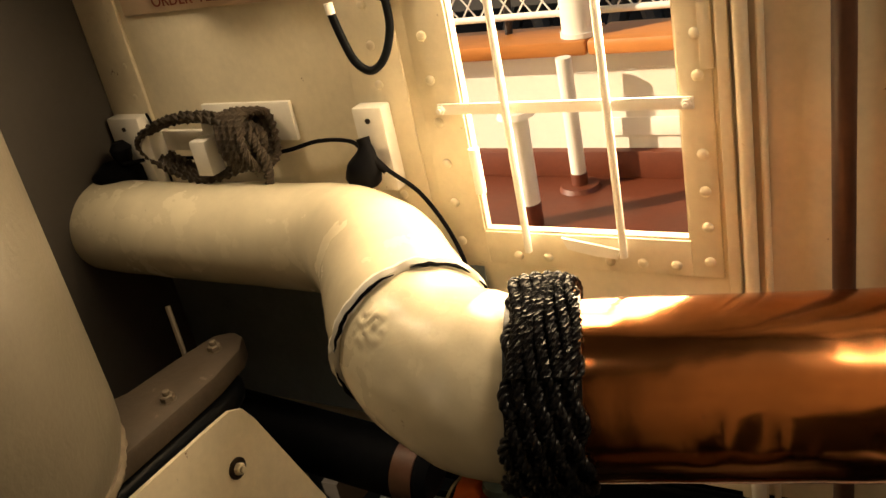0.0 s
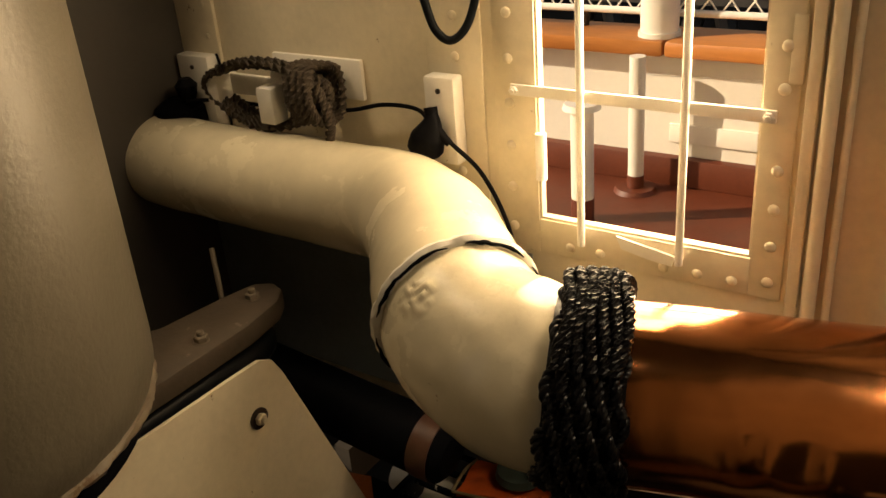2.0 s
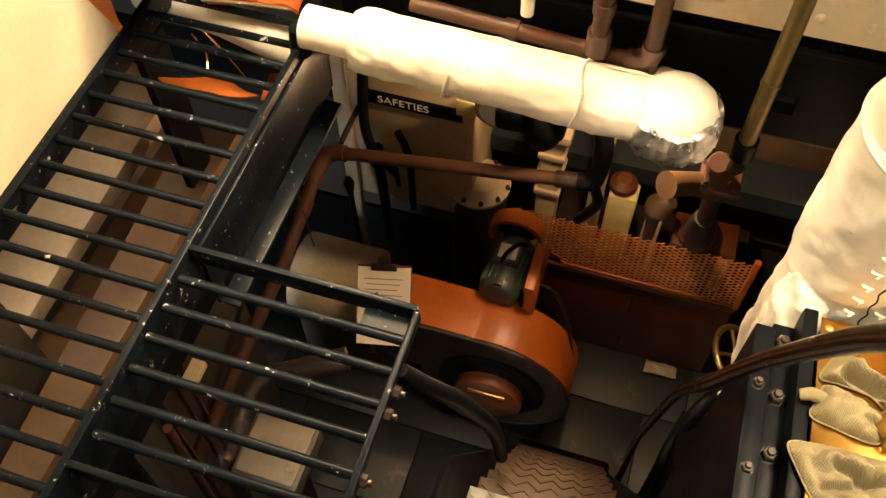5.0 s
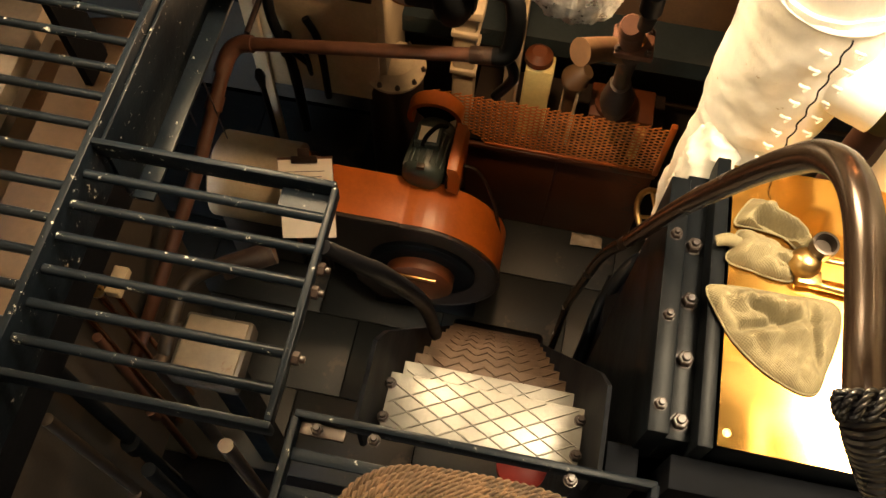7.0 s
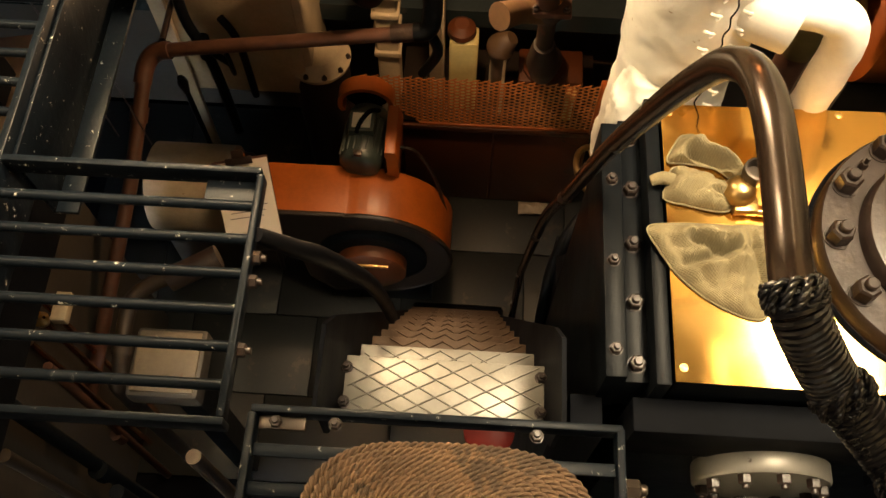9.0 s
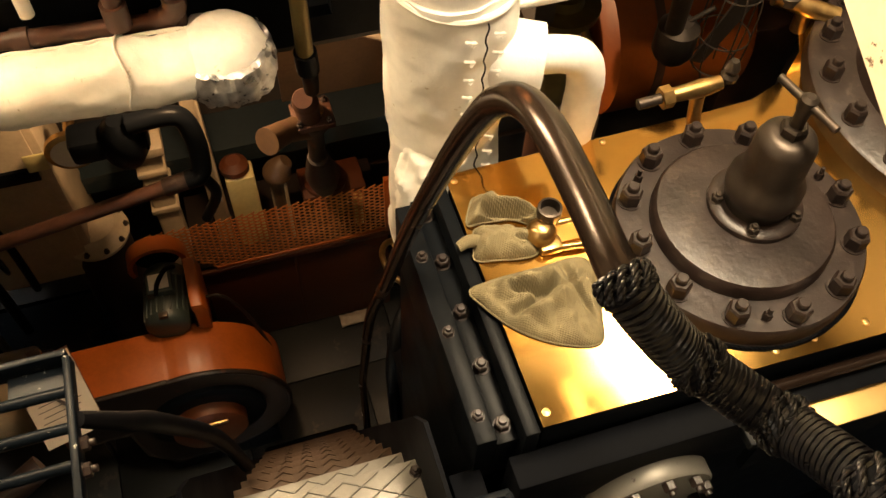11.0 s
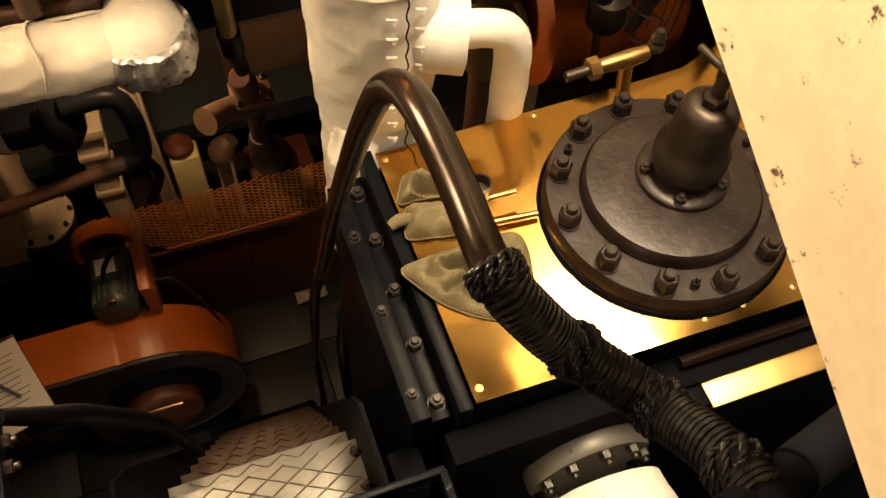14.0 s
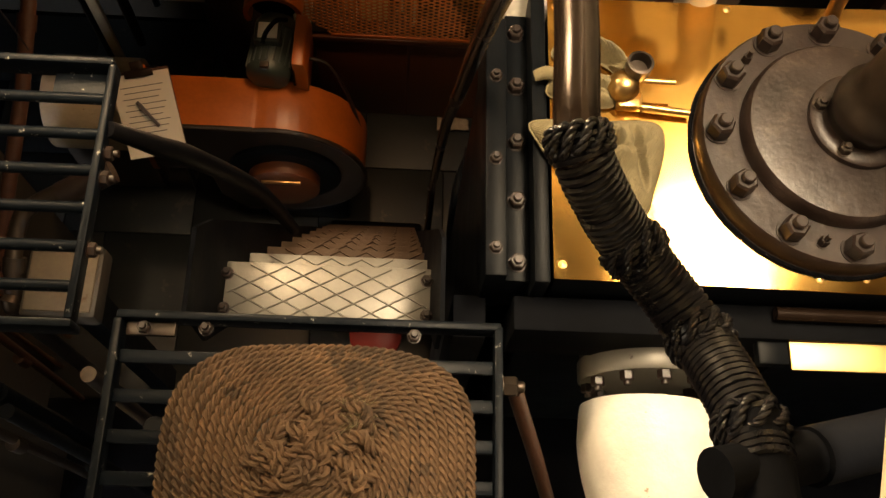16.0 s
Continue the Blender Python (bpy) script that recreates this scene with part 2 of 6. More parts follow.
def box(bm, x0, x1, y0, y1, z0, z1, bevel=0.0, m=None):
    r = bmesh.ops.create_cube(bm, size=1, matrix=Matrix.Translation(((x0 + x1) / 2, (y0 + y1) / 2, (z0 + z1) / 2)) @ Matrix.Diagonal((x1 - x0, y1 - y0, z1 - z0, 1)))
    vs = r["verts"]
    if bevel:
        es = list({e for v in vs for e in v.link_edges})
        r = bmesh.ops.bevel(bm, geom=es, offset=bevel, segments=2, profile=0.5, affect="EDGES")
        vs = r["verts"]
    if m is not None:
        bmesh.ops.transform(bm, matrix=m, verts=list({v for v in vs}))
    return bm


def B(*args, **kw):
    return box(bmesh.new(), *args, **kw)


def rod(bm, a, b, r, r2=None, seg=16):
    a, b = Vector(a), Vector(b)
    m = Matrix.Translation((a + b) / 2) @ (b - a).to_track_quat("Z", "Y").to_matrix().to_4x4()
    bmesh.ops.create_cone(bm, cap_ends=True, segments=seg, radius1=r, radius2=r if r2 is None else r2, depth=(b - a).length, matrix=m)
    return bm


def R(*args, **kw):
    return rod(bmesh.new(), *args, **kw)


def smooth_path(points, per=8, closed=False):
    p = [Vector(q) for q in points]
    out, n = [], len(p)
    for i in range(n if closed else n - 1):
        a, b, c, d = (p[(i + k - 1) % n] if closed else p[min(max(i + k - 1, 0), n - 1)] for k in range(4))
        for k in range(per):
            t = k / per
            out.append(0.5 * (2 * b + (c - a) * t + (2 * a - 5 * b + 4 * c - d) * t * t + (3 * b - a - 3 * c + d) * t ** 3))
    if not closed:
        out.append(p[-1])
    return out


def sweep(bm, path, radius, seg=16, closed=False, section=None, twist=0.0, rough=0.0, rough_scale=14.0, caps=True):
    """A tube along a path. radius: one number or one for each point; section: radii round the tube; twist: radians a metre."""
    n = len(path)
    radii = radius if isinstance(radius, (list, tuple)) else [radius] * n
    if len(radii) != n:
        radii = list(np.interp(np.linspace(0, 1, n), np.linspace(0, 1, len(radii)), radii))
    section = section or [1.0] * seg
    if closed and twist:
        around = sum((path[i] - path[i - 1]).length for i in range(n))
        twist = round(twist * around / (2 * math.pi)) * 2 * math.pi / around
    seg = len(section)
    rings, up, run = [], None, 0.0
    for i in range(n):
        ahead = (path[(i + 1) % n] - path[i - 1]) if closed else (path[min(i + 1, n - 1)] - path[max(i - 1, 0)])
        ahead.normalize()
        if up is None:
            up = ahead.orthogonal().normalized()
        up = (up - ahead * up.dot(ahead)).normalized()
        side = ahead.cross(up)
        if i:
            run += (path[i] - path[i - 1]).length
        ring = []
        for k in range(seg):
            a = 2 * math.pi * k / seg
            way = up * math.cos(a + twist * run) + side * math.sin(a + twist * run)
            q = path[i] + way * radii[i] * section[k]
            if rough:
                q += way * rough * (noise.noise(q * rough_scale) + 0.5 * noise.noise(q * rough_scale * 2.7))
            ring.append(bm.verts.new(q))
        rings.append(ring)
    for i in range(n if closed else n - 1):
        a, b = rings[i], rings[(i + 1) % n]
        for k in range(seg):
            bm.faces.new((a[k], a[(k + 1) % seg], b[(k + 1) % seg], b[k]))
    if caps and not closed:
        bm.faces.new(rings[0][::-1])
        bm.faces.new(rings[-1])
    return bm


def S(*args, **kw):
    return sweep(bmesh.new(), *args, **kw)


ROPE_SECTION = [1.0, 0.90, 0.62, 0.90, 1.0, 0.90, 0.62, 0.90, 1.0, 0.90, 0.62, 0.90]


def lathe(bm, centre, profile, seg=48, m=None):
    """profile: (radius, height) from the bottom up, about a vertical axis."""
    rings = []
    for r, z in profile:
        ring = []
        for k in range(seg):
            a = 2 * math.pi * k / seg
            q = Vector((r * math.cos(a), r * math.sin(a), z))
            ring.append(bm.verts.new((m @ q if m else q) + Vector(centre)))
        rings.append(ring)
    for a, b in zip(rings, rings[1:]):
        for k in range(seg):
            bm.faces.new((a[k], a[(k + 1) % seg], b[(k + 1) % seg], b[k]))
    bm.faces.new(rings[0][::-1])
    bm.faces.new(rings[-1])
    return bm


def L(*args, **kw):
    return lathe(bmesh.new(), *args, **kw)


TO_Y = Matrix.Rotation(radians(90), 4, "X")    # a lathe's axis turned to look along -y
TO_X = Matrix.Rotation(radians(90), 4, "Y")    # and along +x


def prism(points, z0, z1, m=None, bevel=0.0):
    bm = bmesh.new()
    f = bm.faces.new([bm.verts.new((x, y, z0)) for x, y in points])
    r = bmesh.ops.extrude_face_region(bm, geom=[f])
    bmesh.ops.translate(bm, vec=(0, 0, z1 - z0), verts=[v for v in r["geom"] if isinstance(v, bmesh.types.BMVert)])
    if bevel:
        bmesh.ops.bevel(bm, geom=[e for e in bm.edges], offset=bevel, segments=2, profile=0.5, affect="EDGES")
    if m is not None:
        bmesh.ops.transform(bm, matrix=m, verts=bm.verts)
    return bm


def words(name, body, size, m, mat, parent, spread=1.0, squash=1.0):
    data = bpy.data.curves.new(name, "FONT")
    data.body, data.size, data.extrude, data.align_x, data.align_y = body, size, 0.0006, "CENTER", "CENTER"
    data.space_character, data.space_word = spread, 1.35
    tmp = bpy.data.objects.new(name, data)
    me = bpy.data.meshes.new_from_object(tmp)
    bpy.data.objects.remove(tmp)
    me.transform(m @ Matrix.Diagonal((squash, 1, 1, 1)))
    me.materials.clear()
    me.materials.append(mat)
    ob = new(name, me)
    ob.parent = parent
    ob.matrix_parent_inverse = Matrix.Translation(-BASES.get(parent, Vector((0, 0, 0))))
    return ob


def dome_mesh(name, r, h, mat):
    bm = bmesh.new()
    lathe(bm, (0, 0, 0), [(r, 0), (r * 0.96, h * 0.35), (r * 0.75, h * 0.75), (r * 0.35, h)], seg=10)
    return finish(name, bm, mat, 60)


def nut_mesh(name, r, h, stud, mat):
    bm = bmesh.new()
    lathe(bm, (0, 0, 0), [(r * 1.22, 0), (r * 1.22, h * 0.08)], seg=20)
    lathe(bm, (0, 0, 0), [(r * 1.0, h * 0.08), (r * 1.1, h * 0.14), (r * 1.1, h * 0.86), (r * 0.9, h)], seg=6)
    lathe(bm, (0, 0, 0), [(r * 0.58, h * 0.95), (r * 0.58, h + stud * 0.8), (r * 0.48, h + stud)], seg=14)
    return finish(name, bm, mat, 30)


# ---- the casing: walls, deck, ceiling ----
WY = 1.265   # inner face of the casing's window wall
WIN = (-0.183, 0.187, 0.955, 1.74)
bm = bmesh.new()
box(bm, -1.10, WIN[0], WY, WY + 0.016, 0.43, 3.0)
box(bm, WIN[1], 0.255, WY, WY + 0.016, 0.43, 3.0)
box(bm, WIN[0], WIN[1], WY, WY + 0.016, 0.43, WIN[2])
box(bm, WIN[0], WIN[1], WY, WY + 0.016, WIN[3], 3.0)
box(bm, 0.255, 1.10, WY + 0.004, WY + 0.02, 0.43, 3.0)
box(bm, 1.10, 2.6, WY + 0.004, WY + 0.02, 0.19, 3.0)
wall_north = structure("wall_north", bm, CREAM, "cream painted riveted steel casing wall with a window opening")
# lap strips and angle bars that stand proud of the plating
bm = bmesh.new()
box(bm, -0.405, -0.29, WY - 0.007, WY - 0.001, 0.43, 3.0, 0.002)
box(bm, -1.06, -0.945, WY - 0.010, WY - 0.001, 0.43, 3.0, 0.002)
box(bm, WIN[0] - 0.085, WIN[0] - 0.004, WY - 0.005, WY - 0.001, 0.885, 1.80, 0.0015)
box(bm, WIN[1] + 0.004, WIN[1] + 0.055, WY - 0.005, WY - 0.001, 0.885, 1.80, 0.0015)
box(bm, WIN[0] - 0.004, WIN[1] + 0.004, WY - 0.005, WY - 0.001, 0.885, WIN[2] - 0.004, 0.0015)
box(bm, 0.252, 0.27, WY - 0.016, WY - 0.001, 0.43, 3.0, 0.003)
part("lap_strip", bm, CREAM, wall_north)
# thin blue grey sheet over the cream plating below the pipe
part("wall_foot_panel", B(-1.058, -0.20, WY - 0.0135, WY - 0.0105, 0.475, 0.88), WALL_FOOT, wall_north, "blue grey foot of the wall")
bm = bmesh.new()
rod(bm, (0.287, WY - 0.012, 0.43), (0.287, WY - 0.012, 3.0), 0.011)
rod(bm, (0.312, WY - 0.006, 0.43), (0.312, WY - 0.006, 3.0), 0.006)
part("edge_bead", bm, CREAM, wall_north)
part("chafing_patch", prism([(0.0, 0.0), (0.075, -0.012), (0.105, -0.018), (0.10, -0.036), (0.06, -0.032), (0.01, -0.022)], 0, 0.006, Matrix.Translation((-0.035, WY - 0.006, 0.948)) @ TO_Y), WHITE, wall_north)
part("dog_plate", B(0.226, 0.246, WY - 0.009, WY - 0.005, 1.24, 1.34, 0.002), CREAM, wall_north)
for z0 in (1.03, 1.50):
    part("hinge", R((WIN[0] + 0.004, WY - 0.006, z0), (WIN[0] + 0.004, WY - 0.006, z0 + 0.085), 0.010), WHITE, wall_north)
rivet = dome_mesh("rivet", 0.0095, 0.0055, CREAM)
spots = [(0.221, 0.915 + 0.0632 * k) for k in range(12) if k not in (4, 7)]
spots += [(-0.238, 0.93 + 0.078 * k) for k in range(10)] + [(-0.125 + 0.058 * k, 0.905) for k in range(6) if k != 2]
spots += [(-0.345, 0.95 + 0.072 * k) for k in range(12)] + [(-0.972, 1.10 + 0.068 * k) for k in range(9)] + [(-0.42 - 0.11 * k, 0.50) for k in range(5)]
for x, z in spots:
    piece("rivet", rivet, Matrix.Translation((x, WY - 0.006, z)) @ TO_Y, wall_north)
for k in range(9):
    piece("rivet", rivet, Matrix.Translation((0.36 + 0.085 * k, WY + 0.003, 0.475 + (0.035 if k % 3 == 1 else 0))) @ TO_Y, wall_north)
for k in range(7):
    piece("rivet", rivet, Matrix.Translation((1.28 + 0.095 * k, WY + 0.003, 0.30 + 0.02 * (k % 2))) @ TO_Y, wall_north)

# white trim lip under the lower part of the wall
structure("trim", box(B(1.12, 2.6, WY - 0.022, WY + 0.02, 0.172, 0.189, 0.003), 1.52, 2.6, WY - 0.03, WY - 0.006, 0.20, 0.222, 0.004), WHITE, "white painted steel lip along the wall's foot")
# black coaming below the plating, with a hole through it
bm = bmesh.new()
box(bm, -0.12, 0.765, 1.288, 1.32, 0.15, 0.45)
box(bm, -1.1, -0.12, 1.56, 1.60, 0.15, 0.45)
box(bm, -1.1, -0.12, 1.285, 1.60, 0.43, 0.47)
box(bm, -0.12, -0.09, 1.32, 1.60, 0.15, 0.45)
box(bm, 0.815, 1.12, 1.288, 1.32, 0.15, 0.45)
box(bm, 0.765, 0.815, 1.288, 1.32, 0.15, 0.215)
box(bm, 0.765, 0.815, 1.288, 1.32, 0.262, 0.45)
box(bm, -0.12, 1.12, 1.272, 1.288, 0.385, 0.40, 0.003)
structure("wall_coaming", bm, BLACK, "black gloss painted steel coaming below the casing wall")
# the gap left in this wall is the inferred, unseen doorway
bm = bmesh.new()
box(bm, -1.12, -1.06, -0.46, WY, 0.35, 3.0)
box(bm, -1.12, -1.06, -1.3, -1.14, 0.35, 3.0)
box(bm, -1.12, -1.06, -1.14, -0.46, 2.25, 3.0)
box(bm, -1.12, -1.06, -1.14, -0.46, 0.35, 0.9)
structure("wall_west", bm, SHADED_GREY, "grey cream painted end wall of the casing, darkened for shade")
# unseen walls and roof, added so no sun enters by the doorway
bm = bmesh.new()
box(bm, -2.1, -2.04, -2.0, 0.6, 0.3, 3.06)
box(bm, -2.04, -1.12, -2.0, 0.6, 3.0, 3.06)
box(bm, -2.04, -1.12, -2.06, -2.0, 0.3, 3.06)
box(bm, -2.04, -1.12, 0.54, 0.6, 0.3, 3.0)
structure("wall_passage", bm, TAN, "added unseen walls that keep the sun out of the doorway")
structure("wall_east", B(2.6, 2.66, -1.3, WY, 0.15, 3.0), SHADED_GREY, "unseen grey end wall of the casing, darkened to cut bounced light")
# south wall and ceiling are unseen, coloured dark to cut bounced light
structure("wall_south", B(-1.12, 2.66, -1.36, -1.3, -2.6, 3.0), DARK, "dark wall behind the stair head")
structure("ceiling", B(-1.12, 2.66, -1.36, WY + 0.02, 3.0, 3.06), DARK, "unseen steel ceiling of the casing, darkened to cut bounced light")
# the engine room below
structure("wall_lower_north", B(-2.4, 3.4, 2.72, 2.8, -2.6, 0.54), DARK, "dark far bulkhead of the engine room")
structure("wall_lower_west", B(-2.46, -2.4, -1.36, 2.8, -2.6, 0.54), DARK, "dark side of the engine room")
structure("wall_lower_east", B(3.4, 3.46, -1.36, 2.8, -2.6, 0.54), DARK, "dark side of the engine room")
bm = bmesh.new()
box(bm, -0.12, 3.46, 1.33, 2.8, 0.10, 0.16)
box(bm, -2.46, -0.12, 1.61, 2.8, 0.10, 0.16)
box(bm, -2.46, -1.06, -1.36, 1.61, 0.10, 0.16)
box(bm, 2.6, 3.46, -1.36, 1.33, 0.10, 0.16)
for x in (-1.7, -0.9, -0.1, 1.3, 2.1, 2.9):
    box(bm, x, x + 0.05, 1.36, 2.75, -0.02, 0.10)
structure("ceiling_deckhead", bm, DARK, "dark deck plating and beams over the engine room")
floor = structure("floor", B(-2.46, 3.46, -1.36, 2.8, -2.68, -2.612), BLACK_FLAT, "dark bilge under the floor plates")
plate_mesh = finish("floor_plate", B(-0.297, 0.297, -0.197, 0.197, -0.006, 0.006, 0.002), FLOOR)
for i in range(7):
    for j in range(5):
        piece("floor_plate", plate_mesh, Matrix.Translation((-1.2 + 0.6 * i + (0.2 if j % 2 else 0), 0.9 + 0.4 * j, -2.606)), floor)

# ---- outside the window ----
structure("deck", B(-4, 4, 1.30, 2.34, 0.54, 0.612), OXIDE, "red oxide painted steel side deck")
bulwark = structure("bulwark", B(-4, 4, 2.30, 2.34, 0.695, 1.00), OUT_WHITE, "cream painted steel bulwark in the sun")
part("waterway", B(-4, 4, 2.27, 2.34, 0.612, 0.695, 0.004), OXIDE, bulwark, "red oxide painted foot of the bulwark")
part("doubling_plate", B(-0.33, 0.4, 2.292, 2.30, 0.735, 0.79, 0.003), OUT_WHITE, bulwark)
part("weld_seam", R((-0.4, 2.298, 0.925), (0.5, 2.298, 0.945), 0.0025, seg=6), OUT_WHITE, bulwark)
cap = tagged(part("cap_rail", B(-4, -0.335, 2.23, 2.42, 0.99, 1.035, 0.012), WOOD, None, "varnished orange wooden cap rail along the bulwark"), category="rail")
part("rail_length", B(-0.333, 4, 2.23, 2.42, 0.99, 1.035, 0.012), WOOD, cap)
st = thing("stanchion", (-0.39, 2.2, 0.612), "white painted pipe stanchion on a brown foot beside the bulwark", "stanchion", "deck stanchions")
part("pipe", R((-0.39, 2.2, 0.66), (-0.39, 2.2, 1.00), 0.022), OUT_WHITE, st)
part("sleeve", R((-0.39, 2.2, 0.62), (-0.39, 2.2, 0.66), 0.024), OXIDE, st)
part("foot", R((-0.39, 2.2, 0.612), (-0.39, 2.2, 0.625), 0.062, 0.055, seg=24), OXIDE, st)
st = thing("stanchion", (-0.435, 1.95, 0.612), "short white capped pipe with a brown foot on the side deck", "stanchion", "deck stanchions")
part("pipe", R((-0.435, 1.95, 0.68), (-0.435, 1.95, 0.925), 0.030), OUT_WHITE, st)
part("sleeve", R((-0.435, 1.95, 0.612), (-0.435, 1.95, 0.68), 0.031), OXIDE, st)
part("cap", R((-0.435, 1.95, 0.925), (-0.435, 1.95, 0.94), 0.05, 0.045), OUT_WHITE, st)
post = thing("awning_post", (-0.37, 2.30, 1.05), "thick white painted post standing on the cap rail", "post")
part("post", R((-0.37, 2.30, 1.034), (-0.37, 2.30, 3.4), 0.052, seg=24), OUT_WHITE, post)
part("foot_ring", R((-0.37, 2.30, 1.034), (-0.37, 2.30, 1.048), 0.058, seg=24), OUT_WHITE, post)
coil = thing("rope_coil", (-0.31, 2.20, 1.40), "pale rope coil hung on the white post", "rope")
for k in range(9):
    w, h, o = 0.045 + 0.006 * k, 0.17 + 0.006 * k, 0.006 * ((k * 5) % 4)
    pts = [Vector((-0.31 + w * math.cos(a) + o, 2.215 - 0.006 * (k % 5), 1.58 + h * math.sin(a))) for a in np.linspace(0, 2 * math.pi, 25)[:-1]]
    part("loop", S(pts, 0.0075, closed=True, section=ROPE_SECTION, twist=160), NET, coil)
# guard net over the rail
net = thing("guard_net", (0, 2.34, 1.05), "white diamond cord net laced along the rail", "net")
part("top_rope", S(smooth_path([(-2, 2.34, 1.33), (-1, 2.34, 1.315), (0, 2.34, 1.32), (1, 2.34, 1.315)]), 0.009, section=ROPE_SECTION, twist=120), GREY_ROPE, net)
part("foot_rope", R((-2, 2.34, 1.088), (1, 2.34, 1.088), 0.010), NET, net)
bm = bmesh.new()
for k in range(46):
    x = -1.9 + 0.06 * k
    for s in (-1, 1):
        rod(bm, (x, 2.34, 1.085), (x + s * 0.165, 2.34 + 0.004 * s, 1.318), 0.0026, seg=5)
tagged(part("mesh", bm, NET, net), kind="stuff")
for x in (-1.2, -0.62, 0.06, 0.7):
    part("net_post", R((x, 2.36, 1.034), (x + 0.03, 2.36, 1.36), 0.012), IRON, net)
# the quay beyond
structure("water", B(-60, 60, 2.5, 90, -1.6, -1.5), WATER, "dark harbour water")
quay = structure("backdrop_quay", B(-12, 12, 6.0, 7.0, 0.73, 6.5), PIER, "weathered grey streaked quay wall")
# black sheet drawn for the shaded gap under the quay wall
part("quay_shadow_gap", B(-12, 12, 6.4, 7.2, -1.5, 0.73), BLACK_FLAT, quay)
bm = bmesh.new()
for k in range(30):
    x = -6 + 0.4 * k
    rod(bm, (x, 5.7, -1.5), (x + 0.55 * (-1) ** k, 5.9, 0.45), 0.07, seg=8)
box(bm, -12, 12, 5.6, 5.75, 0.40, 0.52)
tagged(part("quay_brace", bm, DARK, quay), kind="stuff")
part("fender_log", R((-2.6, 5.4, 0.80), (-1.2, 5.5, 0.62), 0.05), WOOD, quay)

# ---- on the window wall ----
grille = thing("window_grille", (0.0, WY, 0.93), "chipped white painted iron bars bolted across the window opening", "grille")
for x in (-0.097, 0.080):
    part("bar", R((x, WY - 0.020, 0.922), (x, WY - 0.020, 1.80), 0.0068, seg=12), WHITE, grille)
bars = []
for z in (1.190, 1.418, 1.646):
    bars.append(part("crossbar", B(-0.232, 0.214, WY - 0.013, WY - 0.007, z - 0.010, z + 0.010, 0.0015), WHITE, grille))
bolt = nut_mesh("bolt", 0.0075, 0.007, 0.004, WHITE)
for z, bar in zip((1.190, 1.418, 1.646), bars):
    for x in (-0.224, 0.204):
        piece("bolt", bolt, Matrix.Translation((x, WY - 0.013, z)) @ TO_Y, bar)

sign = thing("sign", (-0.665, WY - 0.003, 1.405), "tan plate lettered emergency engine-order telegraph in brown red", "sign")
sign_plate = part("plate", B(-0.926, -0.405, WY - 0.006, WY - 0.002, 1.405, 1.492, 0.001), SIGN, sign)
FACE = TO_Y
words("lettering", "EMERGENCY ENGINE-", 0.0330, Matrix.Translation((-0.688, WY - 0.0066, 1.4645)) @ FACE, LETTER, sign_plate, 1.02, 1.0)
words("lettering", "ORDER TELEGRAPH", 0.0330, Matrix.Translation((-0.688, WY - 0.0066, 1.4270)) @ FACE, LETTER, sign_plate, 1.02, 1.0)

tele = thing("engine_telegraph", (-0.68, WY - 0.01, 1.60), "brass rimmed engine telegraph head on a black wall bracket", "telegraph")
part("bracket", B(-0.78, -0.56, WY - 0.03, WY - 0.001, 1.56, 1.80, 0.004), BLACK, tele)
part("housing", L((-0.69, 1.235, 1.68), [(0.085, 0), (0.105, 0.02), (0.105, 0.08)], m=TO_Y), BLACK, tele)
part("bezel", L((-0.69, 1.155, 1.68), [(0.112, 0), (0.118, 0.01), (0.112, 0.024), (0.092, 0.028)], m=TO_Y), BRASS_OLD, tele, "polished brass bezel")
part("knob", L((-0.565, 1.19, 1.575), [(0.03, 0), (0.052, 0.012), (0.052, 0.03), (0.03, 0.04)], m=TO_Y), RUBBER, tele)
part("gland", L((-0.66, 1.20, 1.545), [(0.045, 0), (0.05, 0.02), (0.05, 0.05), (0.04, 0.055)]), BLACK, tele)
part("lever", S(smooth_path([(-0.845, 1.19, 1.552), (-0.842, 1.19, 1.530), (-0.80, 1.19, 1.527), (-0.66, 1.19, 1.535)]), 0.006, seg=8), BLACK, tele)
part("lug", R((-0.80, 1.19, 1.575), (-0.77, 1.19, 1.59), 0.018, seg=10), BLACK, tele)

hook = thing("coat_hook", (-0.287, WY - 0.004, 1.39), "black rubber covered steel J hook with a worn white tip", "hook")
part("plate", B(-0.305, -0.262, WY - 0.010, WY - 0.007, 1.385, 1.485, 0.002), BLACK_FLAT, hook)
part("shank", B(-0.297, -0.275, WY - 0.030, WY - 0.011, 1.39, 1.478, 0.004), BLACK, hook)
part("hook", S(smooth_path([(-0.286, WY - 0.02, 1.40), (-0.286, WY - 0.022, 1.345), (-0.297, WY - 0.04, 1.298), (-0.322, WY - 0.052, 1.278), (-0.346, WY - 0.06, 1.298), (-0.360, WY - 0.064, 1.345), (-0.368, WY - 0.066, 1.385)]), 0.0075, seg=10), BLACK, hook)
part("tip", R((-0.3675, WY - 0.066, 1.383), (-0.369, WY - 0.066, 1.402), 0.0078, seg=10), WHITE, hook)

